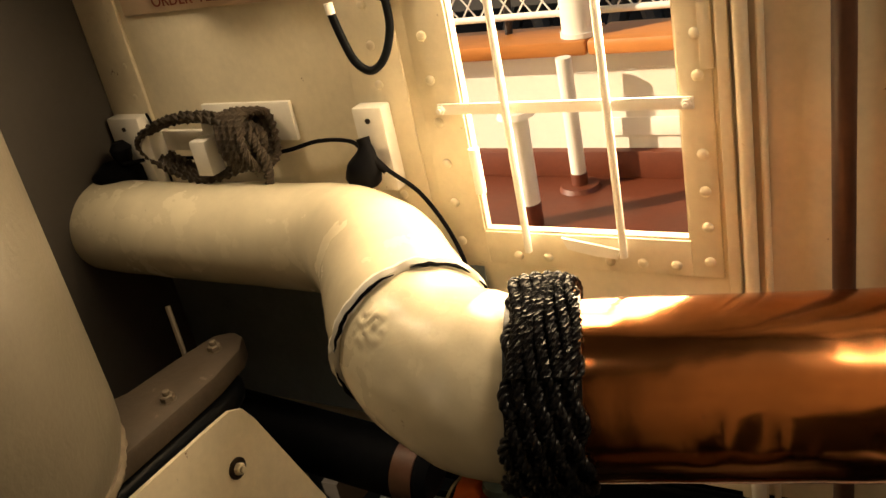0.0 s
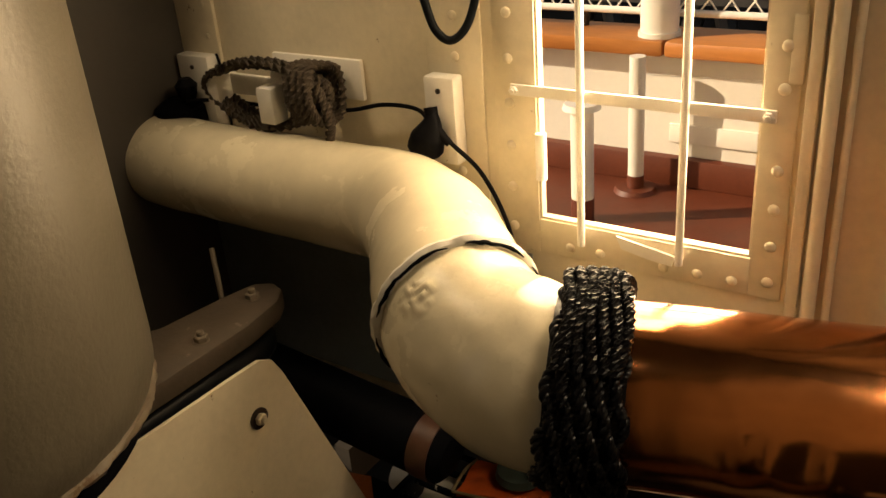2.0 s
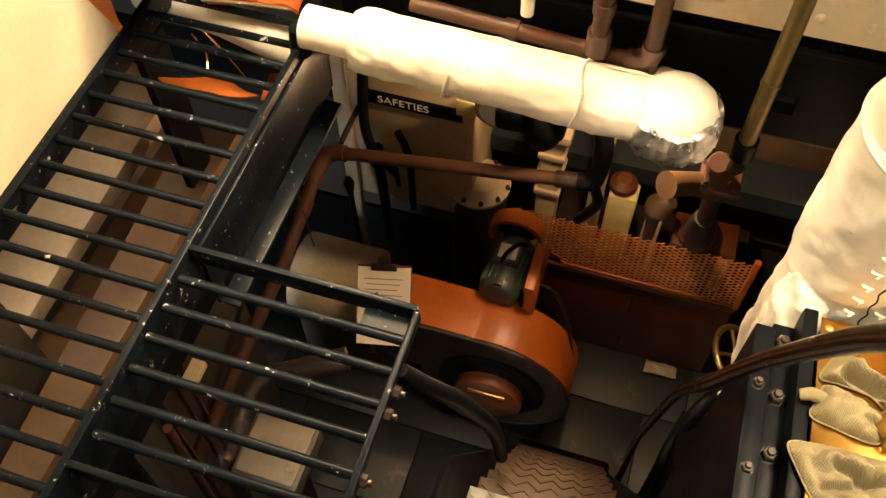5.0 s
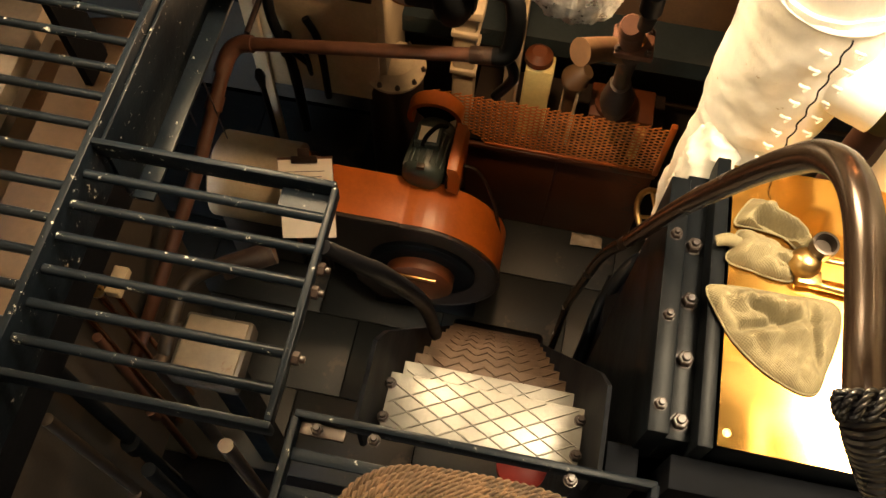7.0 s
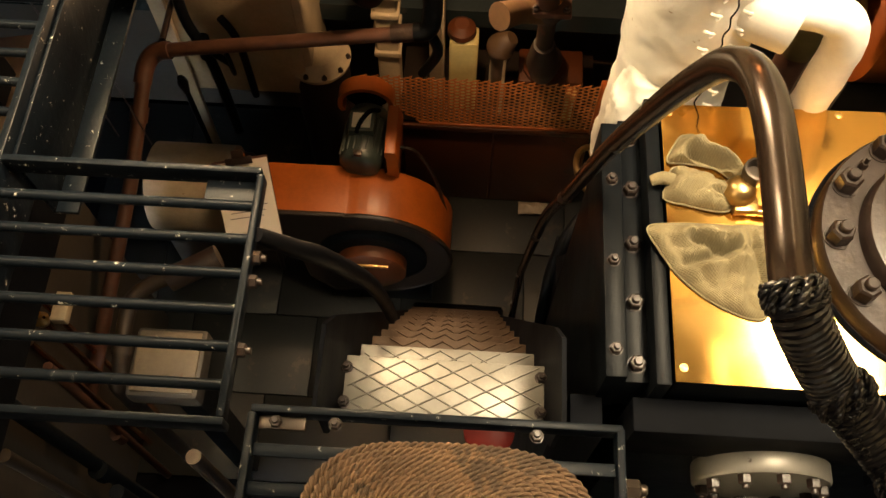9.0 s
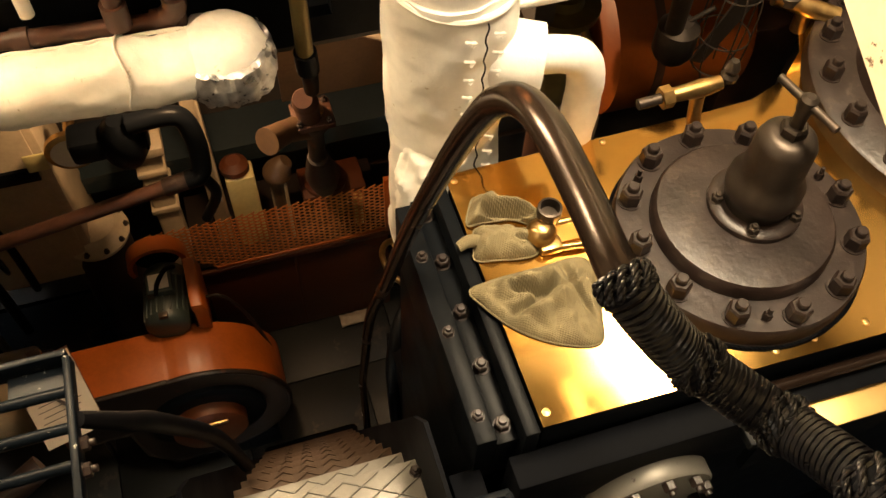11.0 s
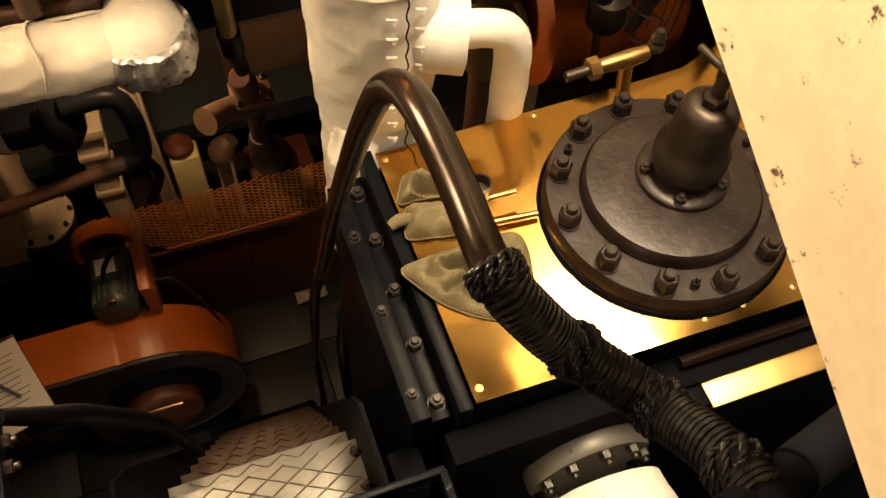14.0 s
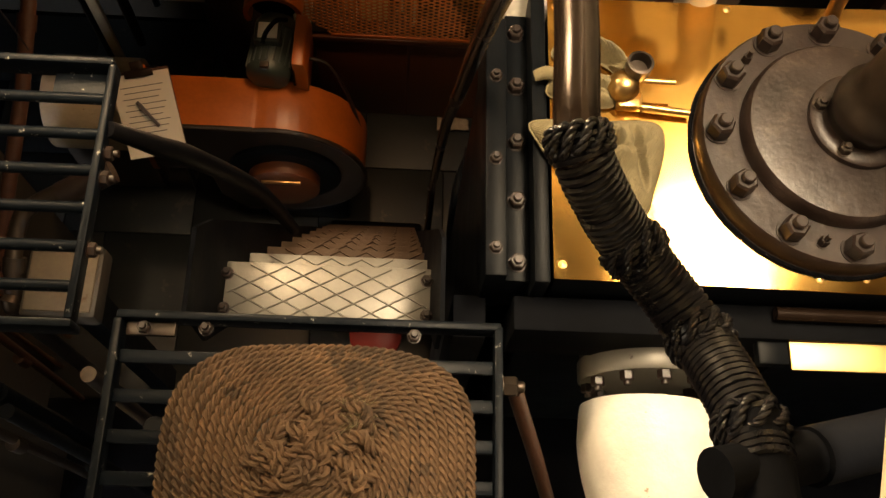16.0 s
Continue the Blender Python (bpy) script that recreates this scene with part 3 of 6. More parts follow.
cleat = thing("rope_cleat", (-0.71, WY, 1.10), "white painted steel cleat with a weathered rope wound on it", "cleat")
part("back_plate", B(-0.79, -0.56, WY - 0.012, WY - 0.001, 1.135, 1.215, 0.003), WHITE, cleat)
part("stem", B(-0.73, -0.685, WY - 0.085, WY - 0.012, 1.14, 1.20, 0.003), WHITE, cleat)
part("horn", B(-0.905, -0.87, WY - 0.10, WY - 0.04, 1.12, 1.185, 0.005), WHITE, cleat)
part("arm", B(-0.87, -0.72, WY - 0.062, WY - 0.050, 1.135, 1.178, 0.003), WHITE, cleat)
part("horn", B(-0.735, -0.695, WY - 0.125, WY - 0.085, 1.105, 1.178, 0.004), WHITE, cleat)
wound = thing("wound_rope", (-0.72, WY - 0.07, 1.09), "grey weathered rope turns wound round the cleat", "rope")
for k in range(6):
    y = WY - 0.060 - 0.0075 * k
    o = 0.004 * (k % 3)
    pts = smooth_path([(-0.90 - o, y, 1.165), (-0.80, y - 0.02, 1.208 + o), (-0.68, y - 0.02, 1.213 + o), (-0.605 + o, y, 1.175), (-0.63, y, 1.118), (-0.74, y - 0.012, 1.098 - o), (-0.85, y, 1.118 - o)], 6, True)
    part("turn", S(pts, 0.0095, closed=True, section=ROPE_SECTION, twist=140), GREY_ROPE, wound)
for k in range(4):
    x = -0.655 + 0.017 * k
    pts = smooth_path([(x, WY - 0.03, 1.20), (x - 0.004, WY - 0.10, 1.215), (x + 0.006, WY - 0.125, 1.16), (x + 0.01, WY - 0.10, 1.115), (x + 0.008, WY - 0.04, 1.12)], 6, True)
    part("turn", S(pts, 0.010, closed=True, section=ROPE_SECTION, twist=140), GREY_ROPE, wound)
part("tail", S(smooth_path([(-0.60, WY - 0.10, 1.18), (-0.575, WY - 0.10, 1.13), (-0.583, WY - 0.10, 1.075)]), [0.011, 0.011, 0.012, 0.009], section=ROPE_SECTION, twist=140), GREY_ROPE, wound)

for x0, x1, z0, z1, tall in ((-0.395, -0.330, 1.045, 1.208, True), (-1.05, -0.955, 1.03, 1.20, False)):
    pad = thing("mounting_block", ((x0 + x1) / 2, WY, z0), "white painted wooden mounting block screwed to the wall", "block", "mounting blocks")
    part("block", B(x0, x1, WY - 0.042, WY - 0.008, z0, z1, 0.005), WHITE, pad)
    part("screw", R(((x0 + x1) / 2, WY - 0.045, z1 - 0.025), ((x0 + x1) / 2, WY - 0.041, z1 - 0.025), 0.005, seg=10), IRON, pad)
plug = thing("cable_socket", (-0.372, WY - 0.042, 1.09), "black rubber cable socket on the mounting block", "socket", "cable sockets")
part("body", S(smooth_path([(-0.385, WY - 0.07, 1.07), (-0.372, WY - 0.075, 1.10), (-0.362, WY - 0.07, 1.135), (-0.366, WY - 0.065, 1.16)]), [0.014, 0.034, 0.032, 0.02, 0.012, 0.013], seg=14), RUBBER, plug)
part("gland", R((-0.352, WY - 0.07, 1.118), (-0.33, WY - 0.065, 1.096), 0.011, 0.007), RUBBER, plug)
plug = thing("cable_socket", (-1.0, WY - 0.10, 1.05), "black cable socket with a round cover beside the pipe", "socket", "cable sockets")
part("body", L((-1.03, WY - 0.075, 1.045), [(0.03, 0), (0.058, 0.01), (0.055, 0.05), (0.03, 0.065)]), RUBBER, plug)
part("cover", L((-0.995, WY - 0.075, 1.135), [(0.012, -0.03), (0.02, -0.01), (0.024, 0.01), (0.012, 0.025)]), RUBBER, plug)
part("base", B(-1.055, -0.96, WY - 0.11, WY - 0.043, 1.02, 1.06, 0.008), RUBBER, plug)
wire = tagged(part("cable", S(smooth_path([(-0.985, WY - 0.09, 1.115), (-0.92, WY - 0.05, 1.112), (-0.78, WY - 0.035, 1.108), (-0.60, WY - 0.03, 1.118), (-0.50, WY - 0.03, 1.140), (-0.42, WY - 0.035, 1.142), (-0.372, WY - 0.06, 1.13), (-0.33, WY - 0.06, 1.095), (-0.285, WY - 0.04, 1.04), (-0.245, WY - 0.03, 0.955), (-0.22, WY - 0.03, 0.86), (-0.205, WY - 0.03, 0.74)]), 0.0042, seg=8), RUBBER, None, "thin black cable strung along the cream wall"), category="cable")
loose = tagged(part("cable", S(smooth_path([(-0.955, WY - 0.012, 1.20), (-0.948, WY - 0.012, 1.17), (-0.950, WY - 0.012, 1.10), (-0.945, WY - 0.012, 1.02)]), 0.003, seg=6), RUBBER, None, "short black cable down the wall beside the block"), category="cable")

# ---- the big steam pipe ----
AXIS = [(-1.06, 1.14, 0.985), (-0.80, 1.14, 0.982), (-0.55, 1.14, 0.984), (-0.40, 1.12, 0.992), (-0.27, 1.035, 1.004), (-0.175, 0.935, 1.005), (-0.10, 0.855, 0.993), (-0.02, 0.812, 0.973), (0.07, 0.805, 0.962), (0.162, 0.826, 0.959)]
whole = smooth_path(AXIS, 10)
steam = thing("steam_pipe", (-1.06, 1.14, 0.88), "lagged cream painted steam pipe with a double bend", "pipe")
part("straight_and_bend", S(whole[:61], [0.100, 0.101, 0.102, 0.103, 0.108, 0.112, 0.118], seg=40, rough=0.003, rough_scale=9), PIPE_CREAM, steam)
fine_axis = smooth_path(AXIS, 40)[240:]
bm = S(fine_axis, [0.116, 0.120, 0.124, 0.120, 0.116], seg=180, rough=0.003, rough_scale=11)
BLISTER = Vector((-0.0926, 0.756, 1.067))
for v in bm.verts:
    reach = (v.co - BLISTER).length / 0.034
    if reach < 1:
        c = min(fine_axis, key=lambda w: (w - v.co).length)
        v.co += (v.co - c).normalized() * 0.006 * (1 - reach ** 2) * (0.25 + abs(noise.noise(v.co * 62)) * 1.6)
part("lower_bend", bm, PIPE_CREAM, steam, "blistered glossy cream paint")
seam_m = (whole[62] - whole[58]).to_track_quat("Z", "Y").to_matrix().to_4x4()
part("seam_band", S([whole[60] + seam_m.to_3x3() @ Vector((0.1175 * math.cos(a), 0.1175 * math.sin(a), 0.005 * noise.noise(Vector((3 * math.cos(a), 3 * math.sin(a), 2))))) for a in np.linspace(0, 2 * math.pi, 121)[:-1]], 0.0095, closed=True, seg=8, rough=0.0035, rough_scale=45), WHITE, steam, "cracked joint band of the lagging")
for a0, a1 in ((-0.6, 0.5), (0.7, 1.5), (1.7, 2.9), (3.2, 4.6)):
    crack = [whole[60] + seam_m.to_3x3() @ Vector(((0.1225 + 0.002 * noise.noise(Vector((a * 9, 0, 0)))) * math.cos(a), (0.1225 + 0.002 * noise.noise(Vector((a * 9, 0, 0)))) * math.sin(a), 0.011 + 0.005 * noise.noise(Vector((3 * math.cos(a), 3 * math.sin(a), 2))) + 0.002 * noise.noise(Vector((a * 14, 5, 0))))) for a in np.linspace(a0, a1, 40)]
    part("crack", S(crack, [0.0008, 0.0032, 0.0022, 0.0036, 0.0008], seg=6), BLACK_FLAT, steam, "dark open crack beside the joint band")
part("drip_nub", R((-0.435, 1.08, 0.895), (-0.43, 1.075, 0.865), 0.006, 0.003, seg=8), PIPE_CREAM, steam)

CA, CB = Vector((0.165, 0.827, 0.959)), Vector((1.02, 1.146, 0.888))
cop = thing("copper_pipe", CA, "polished dented copper steam pipe", "pipe")
bm = bmesh.new()
N = 90
path = [CA.lerp(CB, i / (N - 1)) for i in range(N)]
sweep(bm, path, 0.117, seg=56)
for v in bm.verts:
    c = CA + (CB - CA) * ((v.co - CA).dot(CB - CA) / (CB - CA).length_squared)
    w = v.co - c
    along = (c - CA).length
    d = 0.0011 * noise.noise(v.co * 9) + 0.0007 * noise.noise(v.co * 30)
    for a, h, s, k in ((0.12, 0.10, 0.014, -0.003), (0.145, 0.22, 0.010, -0.003), (0.16, 0.05, 0.012, 0.003), (0.20, 0.16, 0.018, -0.0035), (0.225, 0.02, 0.012, 0.003), (0.33, 0.10, 0.010, -0.003), (0.13, -0.10, 0.012, -0.003), (0.26, -0.05, 0.014, 0.002)):
        r2 = ((along - a) / s) ** 2 + ((w.z / 0.117 - h) / 0.12) ** 2
        d += k * math.exp(-r2)
    if w.length > 1e-4:
        v.co = c + w * (1 + d / 0.117)
part("tube", bm, COPPER, cop)
hang = thing("pipe_stub", (0.285, WY - 0.03, 0.40), "white painted open pipe stub hanging by the wall", "pipe")
part("tube", R((0.285, WY - 0.032, 0.385), (0.285, WY - 0.032, 0.86), 0.013), WHITE, hang)

# tarred plaited rope round the joint
collar = thing("rope_collar", CA - Vector((0, 0, 0.12)), "shiny tarred black plaited rope seized round the pipe joint", "rope")
d = (CB - CA).normalized()
u = Vector((0, 0, 1)) - d * d.z
u.normalize()
w = d.cross(u)
for strand in range(9):
    pts = []
    for k in range(420):
        a = 2 * math.pi * k / 420
        wave = 11 * a + math.pi * strand
        belly = 1 + 0.16 * math.cos(a - 2.9)
        off = CA - d * 0.046 + d * ((0.0105 * (strand - 4) + 0.0055 * math.sin(wave)) * belly)
        rr = 0.131 + 0.003 * math.cos(wave) - 0.0005 * (strand - 4) ** 2
        pts.append(off + (u * math.cos(a) + w * math.sin(a)) * rr)
    part("strand", S(pts, 0.0078, closed=True, section=ROPE_SECTION, twist=170), TARRED, collar)
part("core", S([CA - d * 0.092, CA - d * 0.05, CA], 0.124, seg=32), TARRED, collar)
for k in range(7):
    turn = []
    for n in range(40):
        a = -1.15 + 2.0 * n / 39
        lift = 0.139 + 0.009 * math.sin(math.pi * n / 39) - 0.0007 * (k - 3) ** 2
        turn.append(CA + d * (-0.078 + 0.0115 * k + 0.005 * math.sin(5 * a + k)) + (u * math.cos(a) + w * math.sin(a)) * lift)
    part("crown_turn", S(turn, 0.0078, section=ROPE_SECTION, twist=190), TARRED, collar)
part("tail", S(smooth_path([CA - d * 0.03 + w * (-0.05) - u * 0.11, CA - d * 0.02 - u * 0.15 - w * 0.04, CA - d * 0.035 - u * 0.175 - w * 0.03]), 0.014, section=ROPE_SECTION, twist=160), TARRED, collar)

# ---- the tank and the guard plate ----
TX, TY = -0.765, 0.355
tank = thing("tank", (TX, TY, 0.86), "tall cream grey painted cylindrical tank on a cast base", "tank")
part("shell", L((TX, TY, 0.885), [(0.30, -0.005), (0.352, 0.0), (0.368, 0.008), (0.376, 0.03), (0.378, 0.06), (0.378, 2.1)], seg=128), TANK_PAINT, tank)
part("foot_weld", S([Vector((TX + 0.366 * math.cos(a), TY + 0.366 * math.sin(a), 0.886)) for a in np.linspace(0, 2 * math.pi, 241)[:-1]], 0.009, closed=True, seg=8, rough=0.005, rough_scale=40), DARK_CREAM, tank, "rust flaked weld round the foot")
part("skirt", L((TX, TY, 0.83), [(0.345, 0), (0.345, 0.052)], seg=64), BLACK_FLAT, tank)
base = thing("pedestal", (-0.8, 0.4, 0.73), "rust stained cast base bracket under the tank", "base")
part("slab", prism([(-1.055, -0.3), (-0.575, -0.3), (-0.575, 0.88), (-0.59, 0.97), (-0.615, 1.01), (-0.65, 1.022), (-0.685, 1.0), (-0.70, 0.93), (-0.72, 0.80), (-0.80, 0.66), (-1.055, 0.60)], 0.785, 0.83, bevel=0.008), SLAB, base)
part("skirt", S(smooth_path([(-0.612, -0.3, 0.745), (-0.612, 0.60, 0.745), (-0.615, 0.90, 0.745), (-0.655, 0.96, 0.745)], 6), 0.034, seg=14), BLACK, base)
part("leg", B(-1.0, -0.7, 0.2, 0.6, -2.6, 0.785), DARK, base)
stud = nut_mesh("bolt", 0.012, 0.012, 0.008, DARK_CREAM)
for x, y in ((-0.603, 0.667), (-0.612, 0.80), (-0.640, 0.955), (-0.603, 0.50)):
    piece("bolt", stud, Matrix.Translation((x, y, 0.83)), base)
tagged(part("drain_rod", R((-0.73, 0.955, 0.70), (-0.785, 1.0, 0.885), 0.0055, seg=8), DARK_CREAM, None, "thin pale rod standing behind the base bracket"), category="rod")

guard = thing("guard_plate", (-0.55, 0.4, 0.22), "cream painted steel guard plate beside the walkway", "panel")
TO_YZ = Matrix(((0, 0, 1, 0), (1, 0, 0, 0), (0, 1, 0, 0), (0, 0, 0, 1)))
part("plate", prism([(-0.9, 0.20), (1.092, 0.225), (1.098, 0.245), (0.915, 0.715), (0.895, 0.752), (0.865, 0.768), (0.82, 0.770), (-0.9, 0.80)], -0.558, -0.550, TO_YZ), CREAM, guard)
piece("bolt", nut_mesh("bolt", 0.011, 0.012, 0.006, CREAM), Matrix.Translation((-0.550, 0.838, 0.66)) @ TO_X, guard)
part("washer", R((-0.550, 0.838, 0.66), (-0.547, 0.838, 0.66), 0.021, seg=20), IRON, guard)
part("stay", B(-0.60, -0.558, 0.3, 0.33, -0.2, 0.7), BLACK, guard)
drum = thing("drain_pot", (-0.6, 1.12, 0.41), "dark horizontal drain pot behind the guard plate", "pot")
part("shell", S([Vector((-1.05, 1.125, 0.52)), Vector((-0.40, 1.125, 0.46)), Vector((-0.345, 1.125, 0.455)), Vector((-0.33, 1.125, 0.453))], [0.07, 0.07, 0.068, 0.05], seg=28), BLACK_FLAT, drum)
part("end_ring", S([Vector((-0.40, 1.125, 0.46)), Vector((-0.352, 1.125, 0.456))], 0.072, seg=28), RUST, drum)

# ---- walkway and platform gratings ----
WZ = 0.244
way = thing("walkway_grating", (-0.34, 0.6, WZ - 0.1), "black painted walkway grating of round rungs between flat bars", "grating")
part("stringer", B(-0.172, -0.158, -0.6, 1.50, WZ - 0.13, WZ + 0.006, 0.002), CHIPPED, way)
part("stringer", B(-0.535, -0.515, -0.6, 1.50, WZ - 0.06, WZ + 0.006, 0.002), CHIPPED, way)
part("end_bar", B(-0.535, -0.158, 1.488, 1.50, WZ - 0.06, WZ + 0.006, 0.002), CHIPPED, way)
part("web_plate", B(-0.1575, -0.150, 0.655, 1.25, WZ - 0.20, WZ - 0.02, 0.002), CHIPPED, way)
part("lower_flange", B(-0.157, -0.11, 0.655, 1.20, WZ - 0.205, WZ - 0.195, 0.002), CHIPPED, way)
part("knuckle", R((-0.165, 1.165, WZ - 0.02), (-0.165, 1.165, WZ + 0.045), 0.024, 0.018), CHIPPED, way)
for k in range(35):
    y = 1.467 - 0.0605 * k
    part("rung", R((-0.52, y, WZ - 0.008), (-0.168, y, WZ - 0.008), 0.0085, seg=10), CHIPPED, way)
plat = thing("platform_grating", (0.05, 0.44, WZ - 0.05), "black painted platform grating of round bars, paint chipped at its edges", "grating")
part("far_bar", B(-0.158, 0.262, 0.640, 0.652, WZ - 0.035, WZ + 0.008, 0.003), CHIPPED, plat)
part("near_bar", B(-0.158, 0.268, 0.234, 0.246, WZ - 0.035, WZ + 0.008, 0.003), CHIPPED, plat)
part("end_bar", B(0.256, 0.268, 0.246, 0.640, WZ - 0.02, WZ + 0.008, 0.003), CHIPPED, plat)
part("gusset", B(0.17, 0.256, 0.605, 0.640, WZ - 0.03, WZ - 0.022), CHIPPED, plat)
for k in range(6):
    y = 0.588 - 0.0585 * k
    part("bar", R((-0.150, y, WZ - 0.008), (0.258, y, WZ - 0.008), 0.0085, seg=10), CHIPPED, plat)
lug = nut_mesh("bolt", 0.010, 0.012, 0.008, IRON)
for y in (0.35, 0.46, 0.50):
    piece("bolt", lug, Matrix.Translation((0.268, y, WZ - 0.01)) @ TO_X, plat)
part("hinge_tube", S(smooth_path([(0.27, 0.535, WZ), (0.315, 0.555, 0.16), (0.345, 0.60, 0.03), (0.385, 0.74, -0.40), (0.39, 0.90, -1.0)]), [0.012, 0.016, 0.018, 0.018, 0.018], seg=14), RUBBER, plat)

head = thing("stair_head_grating", (0.56, 0.0, -0.05), "black painted flat bar grating at the stair head", "grating")
part("far_bar", B(0.247, 0.873, 0.322, 0.336, -0.035, 0.006, 0.003), CHIPPED, head)
part("side_bar", B(0.862, 0.876, -0.6, 0.330, -0.035, 0.006, 0.003), CHIPPED, head)
part("side_bar", B(0.243, 0.257, -0.6, 0.322, -0.035, 0.006, 0.003), CHIPPED, head)
for k in range(14):
    y = 0.262 - 0.064 * k
    part("slat", B(0.257, 0.862, y - 0.011, y + 0.011, -0.016, -0.008, 0.002), CHIPPED, head)
part("angle_cleat", B(0.26, 0.34, 0.298, 0.322, -0.022, -0.012, 0.003), STEEL, head)
for x, y in ((0.29, 0.31), (0.39, 0.312), (0.73, 0.312)):
    piece("bolt", lug, Matrix.Translation((x, y, -0.012)), head)
piece("bolt", nut_mesh("bolt", 0.016, 0.026, 0.012, STEEL), Matrix.Translation((0.876, 0.235, -0.02)) @ TO_X, head)
part("leg", R((0.25, -0.55, -2.6), (0.25, -0.55, -0.03), 0.02), CHIPPED, head)
part("leg", R((0.868, -0.55, -2.6), (0.868, -0.55, -0.03), 0.02), CHIPPED, head)
stay = tagged(part("stay_rod", S([Vector((0.90, 0.235, -0.04)), Vector((0.96, 0.16, -0.22)), Vector((1.10, 0.0, -0.70)), Vector((1.12, -0.05, -2.6))], 0.014, seg=10), RUST, None, "brown painted stay rod below the stair head"), category="rod")

MAT_SECTION = [1.0, 0.80, 0.34, 0.80] * 3
mat_ = thing("rope_mat", (0.588, 0.10, 0.0), "thick coiled manila rope mat with a knotted middle", "mat")
def mat_ring(f, lift=0.0):
    out = []
    for a in np.linspace(0, 2 * math.pi, 401)[:-1]:
        c, s = math.cos(a), math.sin(a)
        e = 0.62
        hx, hy = 0.236 * f + 0.012 * (1 - f), 0.178 * f + 0.010 * (1 - f)
        out.append((0.588 + hx * math.copysign(abs(c) ** e, c), 0.10 + hy * math.copysign(abs(s) ** e, s), lift))
    out.append(out[0])
    runs = np.concatenate([[0], np.cumsum([math.dist(p, q) for p, q in zip(out, out[1:])])])
    even = np.linspace(0, runs[-1], 361)[:-1]
    return [tuple(float(np.interp(e, runs, [p[i] for p in out])) for i in range(3)) for e in even]
LAYERS = 15
for k in range(LAYERS):
    f = 1 - k / (LAYERS + 0.5)
    pts = [Vector((x + 0.002 * noise.noise(Vector((x * 9, y * 9, k))), y + 0.002 * noise.noise(Vector((y * 9, x * 9, k))), 0.016 + 0.010 * min(1, k / 3) + 0.004 * noise.noise(Vector((x * 7, y * 7, 3))))) for x, y, _ in mat_ring(f)]
    part("rope_turn", S(pts[k * 23 % 360:] + pts[:k * 23 % 360], 0.0088, closed=True, section=MAT_SECTION, twist=-150), ROPE, mat_)
    if k < 2:
        part("rope_turn", S([q + Vector((0, 0, -0.013)) for q in pts], 0.0088, closed=True, section=MAT_SECTION, twist=-150), ROPE, mat_)
rng = random.Random(4)
for k in range(26):
    cx, cy = 0.588 + rng.uniform(-0.075, 0.075), 0.115 + rng.uniform(-0.055, 0.06)
    a = rng.uniform(0, math.pi)
    dx, dy = math.cos(a) * 0.045, math.sin(a) * 0.045
    h = 0.030 + rng.uniform(0, 0.012)
    part("knot_strand", S(smooth_path([(cx - dx, cy - dy, h - 0.016), (cx - dx * 0.5, cy - dy * 0.4, h), (cx + dy * 0.25, cy - dx * 0.25, h + 0.006), (cx + dx * 0.5, cy + dy * 0.4, h), (cx + dx, cy + dy, h - 0.016)], 9), [0.007, 0.0105, 0.012, 0.0105, 0.007], section=MAT_SECTION, twist=150), ROPE, mat_)
bm = bmesh.new()
for k in range(70):
    q = Vector((0.645 + rng.uniform(-0.01, 0.02), 0.175 + rng.uniform(-0.02, 0.01), 0.04))
    e = q + Vector((rng.uniform(-0.03, 0.02), rng.uniform(-0.035, 0.02), rng.uniform(-0.002, 0.012)))
    rod(bm, q, e, 0.0005, seg=3)
tagged(part("frayed_fibre", bm, CANVAS, mat_, "pale frayed rope fibres"), kind="stuff")
# pad coloured dark to give the shade between the rope turns
part("under_pad", prism([(x * 1.0, y) for x, y, _ in mat_ring(0.93)], -0.004, 0.02), DARK, mat_)
tagged(part("red_valve_cap", L((0.66, 0.38, -0.28), [(0.03, 0), (0.05, 0.01), (0.05, 0.03), (0.03, 0.04)], m=None), RED, None, "small red painted cap on the stair side"), category="cap")

# ---- the stairs ----
stairs = thing("stairs", (0.57, 0.9, -2.6), "steep steel stairs with worn diamond plate treads", "stairs")
SZ, SY = -0.205, 0.387
def tread_mesh(mat):
    bm = bmesh.new()
    box(bm, -0.195, 0.195, 0, 0.115, -0.006, 0, 0.002)
    box(bm, -0.195, 0.195, 0.110, 0.1155, -0.035, -0.001, 0.0015)
    for s in (-1, 1):
        for k in range(-4, 10):
            x = -0.28 + 0.066 * k
            a, b = Vector((x, 0.004, 0.0008)), Vector((x + s * 0.20, 0.110, 0.0008))
            lo, hi = (0.0, 1.0)
            for n in range(21):
                q = a.lerp(b, n / 20)
                if abs(q.x) > 0.190:
                    if n / 20 < 0.5 and (b.x - a.x) * (q.x) < 0:
                        lo = (n + 1) / 20
                    elif abs(a.lerp(b, max(0, (n - 1) / 20)).x) <= 0.190:
                        hi = (n - 1) / 20
            p0, p1 = a.lerp(b, lo), a.lerp(b, hi)
            if hi - lo > 0.15 and abs(p0.x) <= 0.192 and abs(p1.x) <= 0.192:
                rod(bm, p0, p1, 0.0018, seg=4)
    return finish("tread", bm, mat)
top_tread, low_tread = tread_mesh(TREAD), tread_mesh(TREAD_RUSTY)
for k in range(10):
    piece("tread", top_tread if k < 2 else low_tread, Matrix.Translation((0.567, SY + 0.106 * k, SZ - 0.231 * k)), stairs)
